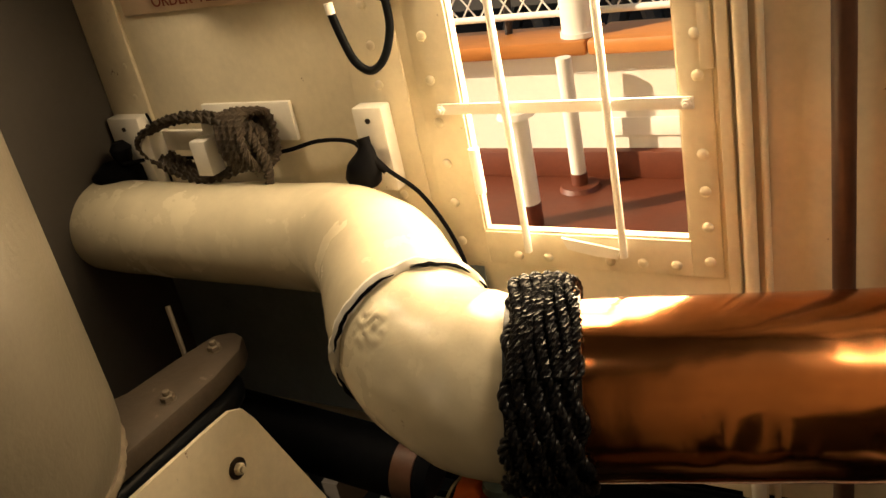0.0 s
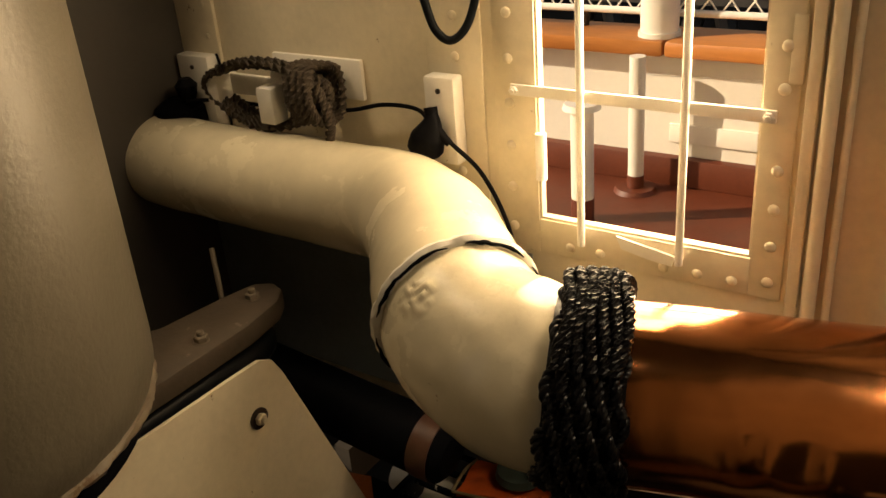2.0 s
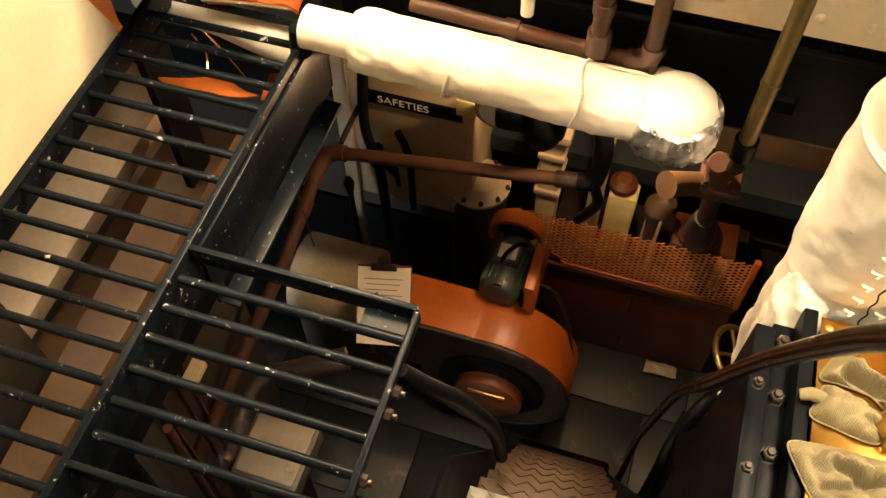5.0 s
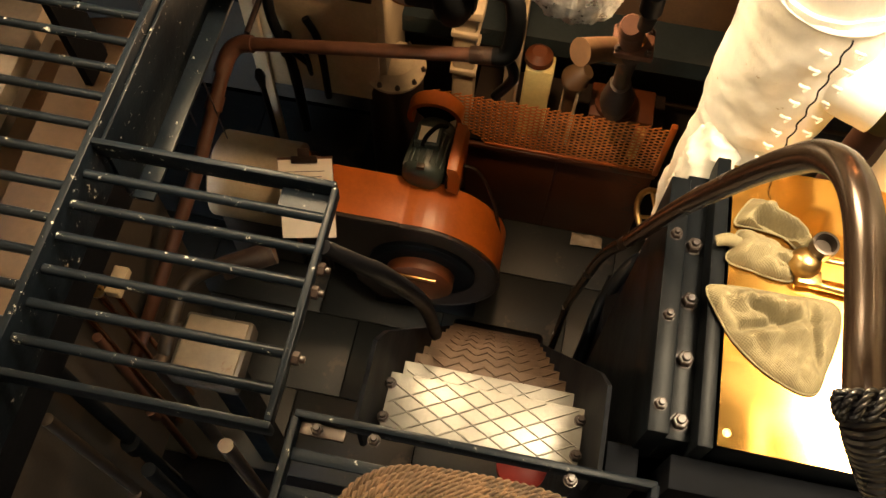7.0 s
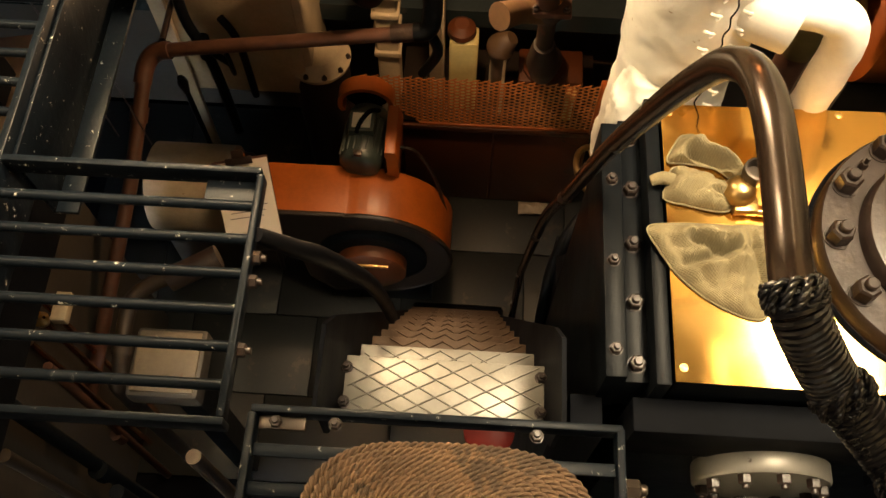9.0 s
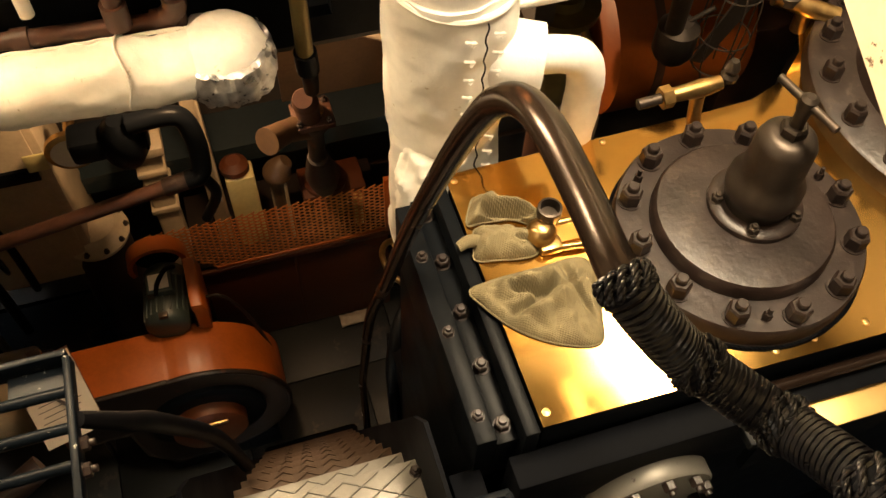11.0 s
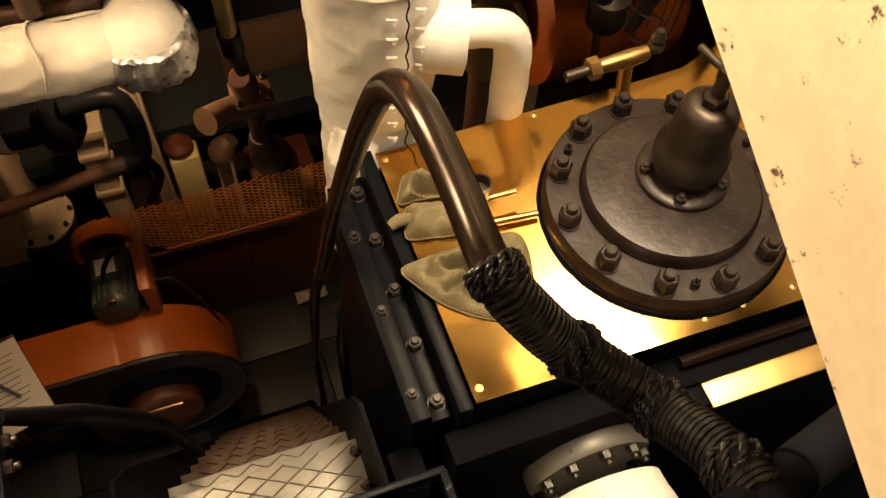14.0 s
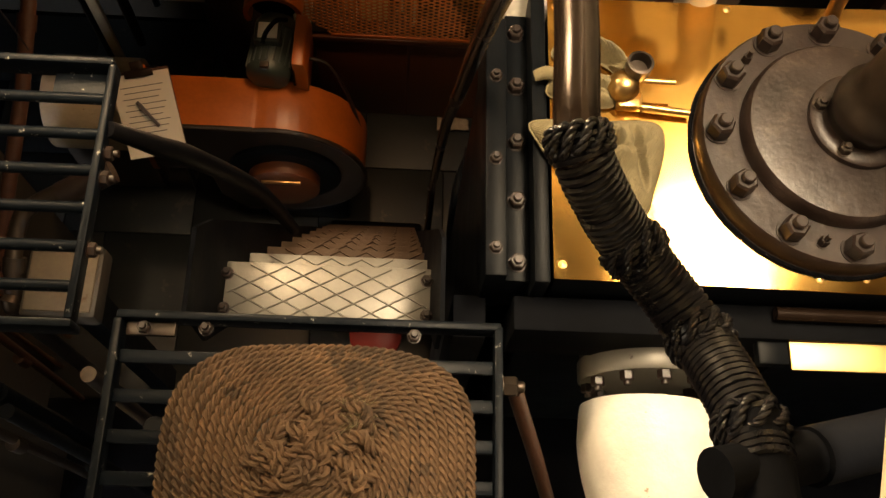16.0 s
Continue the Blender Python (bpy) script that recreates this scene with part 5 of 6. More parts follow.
for x in (0.16, 0.415):
    q = [Vector((x + 0.006 * math.sin(3 * a), 1.172 + 0.0665 * math.cos(a), 0.273 + 0.0665 * math.sin(a))) for a in np.linspace(0, 2 * math.pi, 33)[:-1]]
    part("seam", S(q, 0.003, closed=True, seg=6), LAGGING, lag)
drop = thing("drain_pipe", (0.50, 1.24, 0.3), "brown painted screwed iron pipes in front of the black coaming", "pipe")
part("down_pipe", R((0.425, 1.225, 0.335), (0.425, 1.225, 2.95), 0.0165), RUST, drop)
part("collar", R((0.425, 1.225, 0.335), (0.425, 1.225, 0.385), 0.023), RUST, drop)
part("socket", R((0.425, 1.225, 0.43), (0.425, 1.225, 0.455), 0.021), RUST, drop)
part("run", S(smooth_path([(0.525, 1.235, 2.95), (0.525, 1.235, 0.40), (0.524, 1.236, 0.345), (0.505, 1.238, 0.322), (0.46, 1.24, 0.318), (0.05, 1.25, 0.335)]), 0.0165, seg=16), RUST, drop)
part("elbow", S(smooth_path([(0.526, 1.235, 0.37), (0.524, 1.236, 0.345), (0.505, 1.238, 0.322), (0.48, 1.239, 0.318)]), 0.022, seg=16), RUST, drop)
part("socket", R((0.24, 1.245, 0.327), (0.27, 1.244, 0.326), 0.021), RUST, drop)
tube = thing("brass_down_pipe", (0.745, 1.235, 0.1), "tarnished olive brass pipe with a black lower fitting", "pipe")
part("tube", R((0.745, 1.235, 0.17), (0.745, 1.235, 2.95), 0.0175), OLIVE, tube)
part("joint", R((0.745, 1.235, 0.335), (0.745, 1.235, 0.345), 0.0195), OLIVE, tube)
part("fitting", R((0.748, 1.24, 0.125), (0.745, 1.235, 0.18), 0.024), BLACK, tube)
part("lower", S(smooth_path([(0.748, 1.24, 0.13), (0.755, 1.28, 0.06), (0.77, 1.40, -0.10)]), 0.018), BLACK, tube)

under = thing("lagged_elbow", (1.18, 0.2, -1.0), "white lagged exhaust elbow below the engine front", "pipe")
part("jacket", S(smooth_path([(1.18, 0.258, -0.255), (1.18, 0.20, -0.258), (1.20, 0.13, -0.29), (1.245, 0.07, -0.39), (1.275, 0.04, -0.60), (1.275, 0.04, -2.6)], 8), [0.122, 0.132, 0.134, 0.125, 0.12, 0.12], seg=44, rough=0.004, rough_scale=9), LAGGING, under)
ring = part("flange", L((1.18, 0.325, -0.25), [(0.126, -0.02), (0.128, -0.015), (0.128, 0.016), (0.124, 0.022)], seg=48, m=TO_Y), TREAD, under, "bolted grey steel flange")
part("mating_flange", L((1.18, 0.368, -0.25), [(0.122, -0.02), (0.122, 0.016)], seg=48, m=TO_Y), STEEL, under)
part("neck", L((1.18, 0.40, -0.25), [(0.1, -0.12), (0.1, 0.0)], seg=32, m=TO_Y), BLACK, under)
for k in range(10):
    a = 2 * math.pi * (k + 0.4) / 10
    piece("bolt", nut_mesh("bolt", 0.012, 0.020, 0.008, IRON), Matrix.Translation((1.18 + 0.108 * math.cos(a), 0.305, -0.25 + 0.108 * math.sin(a))) @ TO_Y, ring)

# ---- behind the engine ----
far = thing("auxiliary_engine", (1.75, 1.55, -2.6), "orange painted auxiliary machine behind the engine", "machine")
part("drum", L((1.78, 1.62, -0.30), [(0.20, -0.22), (0.25, -0.2), (0.25, 0.2), (0.20, 0.22)], seg=40, m=TO_X), ORANGE, far)
part("band", L((1.70, 1.62, -0.30), [(0.255, -0.012), (0.255, 0.012)], seg=40, m=TO_X), RUST, far)
part("block", B(1.95, 2.15, 1.40, 1.75, -0.55, -0.22, 0.015), RUST, far)
part("pedestal", B(1.6, 2.1, 1.45, 1.8, -2.6, -0.5), DARK, far)
part("end_disc", L((1.52, 1.60, -0.28), [(0.13, -0.02), (0.14, 0.0), (0.12, 0.02)], seg=32, m=TO_X), BLACK, far)
gate = thing("stop_valve", (1.40, 1.40, 0.0), "dark bronze stop valve with a flanged bonnet", "valve")
part("flange", L((1.40, 1.42, 0.0), [(0.09, -0.02), (0.092, 0.0), (0.05, 0.006), (0.045, 0.03), (0.02, 0.035), (0.018, 0.07)], seg=32), OLIVE, gate)
part("body", L((1.40, 1.42, -0.02), [(0.05, -0.30), (0.07, -0.2), (0.05, 0.0)], seg=24), OLIVE, gate)
part("pipe", R((1.40, 1.42, -2.6), (1.40, 1.42, -0.28), 0.04), RUST, gate)
part("gauge_cock", S(smooth_path([(1.43, 1.36, -0.03), (1.45, 1.34, -0.08), (1.46, 1.33, -0.14)]), 0.010), BRASS_OLD, gate)
cage = thing("caged_lamp", (1.60, 1.25, 0.15), "grey caged inspection lamp hung below the wall, unlit", "lamp")
part("bracket", prism([(1.50, 1.265), (1.56, 1.265), (1.60, 1.20), (1.55, 1.19)], 0.16, 0.20, bevel=0.003), STEEL, cage)
part("arm", R((1.575, 1.21, 0.17), (1.60, 1.24, 0.02), 0.022), STEEL, cage)
part("holder", L((1.62, 1.25, -0.01), [(0.04, -0.06), (0.05, -0.04), (0.05, 0.03), (0.03, 0.05)], seg=20), STEEL, cage)
CG = Vector((1.735, 1.23, 0.02))
for k in range(7):
    a = 2 * math.pi * k / 7
    o = Vector((math.cos(a), math.sin(a), 0))
    part("wire", S(smooth_path([CG + o * 0.02 + Vector((0, 0, 0.135)), CG + o * 0.055 + Vector((0, 0, 0.10)), CG + o * 0.062, CG + o * 0.058 + Vector((0, 0, -0.10)), CG + o * 0.04 + Vector((0, 0, -0.15))], 5), 0.0022, seg=5), STEEL, cage)
for z, r in ((0.10, 0.055), (-0.03, 0.062), (-0.12, 0.055)):
    part("hoop", S([CG + Vector((r * math.cos(a), r * math.sin(a), z)) for a in np.linspace(0, 2 * math.pi, 25)[:-1]], 0.0022, closed=True, seg=5), STEEL, cage)
part("reflector", prism([(-0.02, -0.12), (0.02, -0.12), (0.03, 0.10), (-0.03, 0.10)], -0.003, 0.003, Matrix.Translation(CG) @ Matrix.Rotation(radians(25), 4, "Y") @ TO_Y), STEEL, cage)
part("link", R((1.62, 1.25, 0.02), CG + Vector((-0.05, 0, 0.06)), 0.006), STEEL, cage)
tagged(part("wall_bolt", R((1.368, WY - 0.03, 0.29), (1.368, WY - 0.03, 0.36), 0.011), IRON, None, "short dark steel pin against the white wall"), category="pin")
tagged(part("tally_plate", B(1.24, 1.275, WY - 0.002, WY + 0.003, 0.222, 0.238), RED, None, "small red tally plate on the white wall"), category="plate")

# ---- down in the engine room ----
cabinet = thing("valve_cabinet", (-0.36, 2.25, -1.7), "cream painted steel cabinet of safety valves with a black label strip", "cabinet")
part("body", B(-0.66, -0.08, 2.21, 2.55, -1.75, -0.72, 0.006), TAN, cabinet)
part("door", B(-0.55, -0.11, 2.198, 2.209, -1.62, -0.82, 0.004), TAN, cabinet)
part("frame_post", B(-0.66, -0.60, 2.185, 2.209, -2.6, -0.72, 0.003), TAN, cabinet)
label = part("label_strip", B(-0.52, -0.12, 2.183, 2.197, -1.10, -1.035, 0.002), BLACK, cabinet)
words("lettering", "SAFETIES", 0.052, Matrix.Translation((-0.36, 2.1815, -1.0675)) @ TO_Y, LETTER_WHITE, label, 1.05, 1.0)
part("upright_pipe", S(smooth_path([(-0.50, 2.16, -0.85), (-0.52, 2.15, -1.2), (-0.46, 2.12, -1.45), (-0.44, 2.1, -1.9)]), 0.022, seg=12), BLACK, cabinet)
part("upright_pipe", S(smooth_path([(-0.38, 2.15, -1.2), (-0.33, 2.13, -1.32), (-0.32, 2.12, -1.65)]), 0.016, seg=12), BLACK, cabinet)
hand = thing("hand_wheel_valve", (-0.42, 2.1, -1.5), "black iron valve with a small hand wheel", "valve")
part("stem", R((-0.46, 2.12, -1.36), (-0.36, 2.06, -1.36), 0.014), BLACK, hand)
part("wheel", S([Vector((-0.36, 2.06, -1.36)) + Matrix.Rotation(radians(30), 3, "Z") @ Vector((0, 0.045 * math.cos(a), 0.045 * math.sin(a))) for a in np.linspace(0, 2 * math.pi, 25)[:-1]], 0.008, closed=True, seg=8), BLACK, hand)
part("gland", R((-0.47, 2.125, -1.40), (-0.47, 2.125, -1.30), 0.03), BLACK, hand)
lever = thing("hand_lever", (-0.58, 2.08, -2.6), "black iron hand lever with a rounded grip", "lever")
part("shaft", R((-0.58, 2.08, -2.6), (-0.585, 2.06, -1.50), 0.012), BLACK, lever)
part("grip", S([Vector((-0.585, 2.06, -1.56)), Vector((-0.585, 2.06, -1.50)), Vector((-0.585, 2.06, -1.47))], [0.016, 0.024, 0.014], seg=12), BLACK, lever)

brown = thing("brown_service_pipe", (0.0, 1.95, -2.6), "brown painted screwed pipe with a black tee above the blower", "pipe")
part("run", R((-0.56, 1.95, -1.16), (0.385, 1.95, -0.985), 0.026), RUST, brown)
part("sleeve", R((0.30, 1.95, -1.00), (0.385, 1.95, -0.985), 0.032), IRON, brown)
part("elbow", S(smooth_path([(-0.52, 1.95, -1.153), (-0.575, 1.945, -1.166), (-0.61, 1.91, -1.19), (-0.625, 1.85, -1.23)]), 0.034, seg=16), RUST, brown)
part("branch", S([Vector((-0.62, 1.87, -1.22)), Vector((-0.66, 1.55, -1.42)), Vector((-0.72, 1.25, -1.60)), Vector((-0.80, 0.85, -1.85))], 0.027, seg=16), RUST, brown)
part("socket", S([Vector((-0.632, 1.78, -1.275)), Vector((-0.638, 1.73, -1.306))], 0.034, seg=16), RUST, brown)
part("riser", S(smooth_path([(0.38, 1.95, -0.985), (0.42, 1.95, -0.975), (0.44, 1.96, -0.93), (0.44, 1.98, -0.80), (0.40, 2.0, -0.72), (0.25, 2.0, -0.72)]), 0.034, seg=16), BLACK, brown)
part("tail", S(smooth_path([(0.43, 1.95, -0.98), (0.46, 1.96, -1.10), (0.40, 2.0, -1.28)]), 0.02, seg=12), BLACK, brown)
part("valve_body", L((0.22, 2.02, -0.80), [(0.05, -0.1), (0.07, -0.06), (0.075, 0.0), (0.06, 0.06), (0.03, 0.09)], seg=20), BLACK, brown)
part("valve_box", B(0.05, 0.30, 1.99, 2.10, -0.86, -0.76, 0.02), BLACK, brown)
part("hanger", R((-0.56, 2.0, -1.16), (-0.56, 2.2, -1.16), 0.012), IRON, brown)
gauge = thing("pressure_gauge", (0.02, 2.1, -0.95), "round brass rimmed gauge with a yellow tag", "gauge")
part("rim", L((0.03, 2.12, -0.92), [(0.075, -0.03), (0.085, -0.02), (0.085, 0.0), (0.07, 0.005)], seg=32, m=TO_Y), BRASS_OLD, gauge)
face = part("face", L((0.03, 2.113, -0.92), [(0.066, 0.0), (0.066, 0.002)], seg=32, m=TO_Y), PAPER, gauge)
part("needle", B(0.028, 0.032, 2.108, 2.110, -0.925, -0.87), INK, face)
part("tag", B(-0.12, -0.05, 2.10, 2.108, -0.96, -0.88, 0.003), YELLOW, gauge)
part("mount", R((0.03, 2.14, -0.92), (0.03, 2.3, -0.92), 0.02), BRASS_OLD, gauge)

blower = thing("boiler_blower", (0.15, 1.72, -2.6), "orange painted centrifugal blower with a round inlet", "blower")
outline = [(-0.33, -1.705), (0.10, -1.705)] + [(0.17 + 0.365 * math.cos(a), -2.07 + 0.365 * math.sin(a)) for a in np.linspace(radians(100), radians(-100), 30)] + [(0.0, -2.45), (-0.10, -2.30), (-0.12, -2.05), (-0.33, -2.05)]
TO_XZ = Matrix(((1, 0, 0, 0), (0, 0, 1, 0), (0, 1, 0, 0), (0, 0, 0, 1)))
part("volute", prism(outline, 1.60, 1.83, TO_XZ, bevel=0.006), ORANGE, blower)
rim = [Vector((x, 1.597, z)) for x, z in outline]
part("front_flange", S(rim, 0.012, closed=True, seg=8), GRIME_SHADE, blower)
part("front_plate", prism(outline, 1.588, 1.597, TO_XZ), GRIME_SHADE, blower, "grimy front plate, its shade put into the colour too")
part("inlet_ring", L((0.20, 1.600, -2.04), [(0.235, -0.004), (0.235, 0.03), (0.215, 0.04), (0.205, 0.04)], seg=48, m=TO_Y), BLACK, blower)
hub = part("hub", L((0.20, 1.560, -2.04), [(0.15, 0.0), (0.15, 0.05), (0.13, 0.065), (0.05, 0.07)], seg=40, m=TO_Y), SHADED_ORANGE, blower)
part("hub_clip", B(0.12, 0.28, 1.482, 1.492, -1.95, -1.93, 0.003), BRASS_OLD, hub)
part("foot", B(-0.05, 0.45, 1.62, 1.82, -2.6, -2.42, 0.01), BLACK, blower)
part("outlet_flange", B(-0.36, -0.33, 1.585, 1.845, -2.07, -1.66, 0.006), ORANGE, blower)
motor = thing("electric_motor", (0.16, 1.95, -1.75), "dark green electric motor on the blower with an orange guard", "motor")
TILT = Matrix.Rotation(radians(-6), 4, "Z")
MC = Vector((0.148, 1.80, -1.66))
part("body", L(MC, [(0.030, -0.012), (0.066, -0.006), (0.084, 0.010), (0.088, 0.03), (0.088, 0.20), (0.092, 0.205), (0.092, 0.245), (0.080, 0.262), (0.03, 0.27)], seg=40, m=TILT @ Matrix.Rotation(radians(-90), 4, "X")), GREEN, motor)
for k in range(9):
    a = radians(20 + 17.5 * k)
    part("cooling_rib", S([MC + Vector((0.089 * math.cos(a) + 0.10 * y * 1.0, y, 0.089 * math.sin(a))) for y in (0.035, 0.19)], 0.0045, seg=6), GREEN, motor)
terminal = part("terminal_box", B(0.10, 0.205, 1.90, 2.0, -1.60, -1.545, 0.010), GREEN, motor)
part("name_plate", B(0.115, 0.19, 1.915, 1.985, -1.545, -1.541, 0.001), PAPER, terminal, "cream name plate")
part("cable_strap", S(smooth_path([(0.215, 2.02, -1.57), (0.185, 1.985, -1.528), (0.150, 1.935, -1.532), (0.135, 1.90, -1.56)]), 0.010, seg=8), RUBBER, motor)
part("lifting_clip", B(0.13, 0.165, 1.80, 1.825, -1.585, -1.565, 0.004), STEEL, motor)
part("guard", prism([(0.150 + 0.118 * math.cos(a), -1.63 + 0.115 * math.sin(a)) for a in np.linspace(radians(-25), radians(205), 25)] + [(0.150 + 0.098 * math.cos(a), -1.63 + 0.095 * math.sin(a)) for a in np.linspace(radians(205), radians(-25), 25)], 2.08, 2.15, TO_XZ), ORANGE, motor, "orange belt guard hoop")
part("guard_back", L((0.150, 2.148, -1.63), [(0.100, 0.0), (0.100, 0.006)], seg=36, m=TO_Y), BLACK_FLAT, motor)
part("mount", prism([(0.0, 0.0), (0.05, 0.0), (0.058, 0.20), (0.045, 0.255), (0.0, 0.26)], 1.80, 2.03, Matrix.Translation((0.255, 0, -1.80)) @ TO_XZ, bevel=0.006), ORANGE, motor)
part("switch_box", B(0.25, 0.268, 1.80, 1.87, -1.70, -1.58, 0.004), BLACK_FLAT, motor)
part("foot_rail", B(0.06, 0.25, 1.80, 2.05, -1.76, -1.735, 0.004), GRIME_SHADE, motor)
part("bracket", B(0.10, 0.22, 1.835, 2.0, -2.0, -1.755, 0.004), GRIME_SHADE, motor)
part("lead", S(smooth_path([(0.30, 1.88, -1.62), (0.38, 1.87, -1.64), (0.46, 1.83, -1.80), (0.52, 1.75, -2.0)]), 0.008, seg=8), IRON, motor)
clip = thing("clipboard", (-0.28, 1.72, -1.95), "clipboard with a printed sheet and a black pen", "clipboard")
CM = Matrix.Translation((-0.275, 1.605, -1.630)) @ Matrix.Rotation(radians(-5), 4, "Y") @ Matrix.Rotation(radians(38), 4, "X") @ Matrix.Rotation(radians(9), 4, "Z")
def on_clip(x0, x1, y0, y1, z0, z1, bevel=0.0):
    bm = B(x0, x1, y0, y1, z0, z1, bevel=bevel)
    bmesh.ops.transform(bm, matrix=CM, verts=bm.verts)
    return bm
part("board", on_clip(-0.115, 0.115, -0.16, 0.165, -0.004, 0.0, 0.001), RUST, clip)
sheet = part("sheet", on_clip(-0.113, 0.113, -0.162, 0.155, 0.0012, 0.0022), PAPER, clip)
part("clip", on_clip(-0.055, 0.055, 0.140, 0.170, 0.003, 0.010, 0.002), IRON, clip)
part("clip_grip", on_clip(-0.025, 0.025, 0.165, 0.200, 0.004, 0.012, 0.003), IRON, clip)
bm = on_clip(-0.006, 0.006, -0.06, 0.06, 0.003, 0.012)
bmesh.ops.transform(bm, matrix=CM @ Matrix.Rotation(radians(32), 4, "Z") @ CM.inverted(), verts=bm.verts)
part("pen", bm, INK, clip)
for k in range(9):
    part("text_bar", on_clip(-0.085 + 0.01 * (k % 2), 0.08 - 0.012 * (k % 3), 0.105 - 0.022 * k, 0.108 - 0.022 * k, 0.0024, 0.0028), INK, sheet)
part("prop", R((-0.30, 1.80, -1.78), (-0.30, 1.75, -2.6), 0.012), IRON, clip)
drumm = thing("feed_pump_motor", (-0.62, 1.85, -2.6), "cream painted round motor casing behind the clipboard", "motor")
part("casing", L((-0.62, 1.88, -2.05), [(0.16, -0.2), (0.20, -0.18), (0.20, 0.18), (0.16, 0.2)], seg=36, m=TO_X), TAN, drumm)
part("end_bell", L((-0.40, 1.88, -2.05), [(0.17, -0.01), (0.17, 0.02), (0.08, 0.05)], seg=36, m=TO_X), RUST, drumm)
part("foot", B(-0.80, -0.44, 1.74, 2.02, -2.6, -2.22, 0.01), DARK, drumm)

hotwell = thing("hot_well_tank", (0.72, 2.4, -2.6), "orange painted feed tank on the floor plates, darkened for shade", "tank")
part("body", B(0.28, 1.14, 2.205, 2.62, -2.60, -1.93, 0.012), SHADED_ORANGE, hotwell)
# dark sheet that gives the shade under the mesh guard
part("lid", B(0.27, 1.15, 2.215, 2.63, -1.929, -1.915), GRIME_SHADE, hotwell, "dark sheet on the tank in place of shade under the mesh")
part("seam", R((0.70, 2.202, -2.58), (0.70, 2.202, -1.95), 0.006, seg=8), SHADED_ORANGE, hotwell)
part("rim", B(0.275, 1.145, 2.192, 2.206, -1.96, -1.925, 0.003), SHADED_ORANGE, hotwell)
guard2 = thing("mesh_guard", (0.6, 2.2, -1.92), "orange expanded metal guard screen standing on the tank", "screen")
bm = bmesh.new()
GX0, GX1, GZ0, GZ1, NX, NZ = 0.10, 1.135, -1.915, -1.575, 44, 15
cx, cz = (GX1 - GX0) / NX, (GZ1 - GZ0) / NZ
def strand(x0, z0, x1, z1):
    if z0 < GZ0 + (0.36 - x0) * 1.05 and x0 < 0.36:
        return
    u = Vector((-(z1 - z0), 0, x1 - x0)).normalized() * 0.0034
    a, b = Vector((x0, 2.20, z0)), Vector((x1, 2.20, z1))
    front = [bm.verts.new(q) for q in (a - u, b - u, b + u, a + u)]
    back = [bm.verts.new(q.co + Vector((0, 0.003, 0))) for q in front]
    bm.faces.new(front)
    bm.faces.new(back[::-1])
    for n in range(4):
        bm.faces.new((front[n], back[n], back[(n + 1) % 4], front[(n + 1) % 4]))
for i in range(NX):
    for j in range(NZ):
        x, z = GX0 + i * cx, GZ0 + (j + (0.5 if i % 2 else 0.0)) * cz
        strand(x, z, x + cx * 0.45, z)
        strand(x + cx * 0.45, z, x + cx, z + cz / 2)
        strand(x + cx * 0.45, z, x + cx, z - cz / 2)
tagged(part("expanded_mesh", bm, MESH_ORANGE, guard2), kind="stuff")
part("edge_strip", B(0.36, 1.14, 2.194, 2.206, GZ0 - 0.006, GZ0 + 0.012, 0.002), ORANGE, guard2)
part("corner_post", B(1.125, 1.150, 2.19, 2.215, -1.925, -1.55, 0.003), ORANGE, guard2)
for x in (0.40, 0.66):
    post2 = thing("angle_post", (x, 2.35, -1.92), "cream painted angle post standing behind the mesh guard", "post", "angle posts")
    part("web", B(x, x + 0.055, 2.34, 2.352, -1.915, -0.75 if x < 0.5 else -1.50, 0.002), TAN, post2)
    part("flange", B(x + 0.055, x + 0.067, 2.27, 2.352, -1.915, -0.75 if x < 0.5 else -1.50, 0.002), TAN, post2)
column = thing("pump_column", (0.22, 2.36, -2.6), "cream painted ribbed pump column above the mesh guard", "pump")
part("column", B(0.175, 0.27, 2.34, 2.44, -2.6, -1.24, 0.012), TAN, column)
for z in (-1.62, -1.50, -1.38):
    part("rib", B(0.165, 0.28, 2.325, 2.445, z, z + 0.03, 0.006), TAN, column)
part("head", B(0.15, 0.295, 2.31, 2.45, -1.25, -1.20, 0.01), TAN, column)
tin = thing("yellow_canister", (0.55, 2.3, -1.915), "faded yellow green canister standing on the tank", "can")
part("body", B(0.487, 0.607, 2.28, 2.38, -1.915, -1.45, 0.012), YELLOW, tin)
part("cap", L((0.535, 2.34, -1.45), [(0.045, -0.01), (0.06, 0.01), (0.058, 0.035), (0.03, 0.06)], seg=20), SHADED_ORANGE, tin)
lobe = thing("pump_bracket", (0.69, 2.34, -1.915), "dull brown pump bracket beside the canister", "bracket")
part("arm", S(smooth_path([(0.70, 2.33, -1.91), (0.70, 2.33, -1.62), (0.70, 2.32, -1.50), (0.745, 2.32, -1.44)]), [0.030, 0.034, 0.062, 0.030], seg=16), WARM_BEAM, lobe)
pot = thing("condensate_pot", (-0.07, 2.25, -2.6), "cream painted round pot with a bolted lid", "pot")
# shell coloured dark for the shade below its lid
part("shell", L((-0.07, 2.30, -2.6), [(0.10, 0), (0.12, 0.02), (0.125, 0.90), (0.11, 0.98)], seg=36), GRIME_SHADE, pot)
ring = part("lid", L((-0.07, 2.30, -1.62), [(0.135, 0), (0.138, 0.02), (0.12, 0.028), (0.09, 0.07), (0.03, 0.085)], seg=36), TAN, pot)
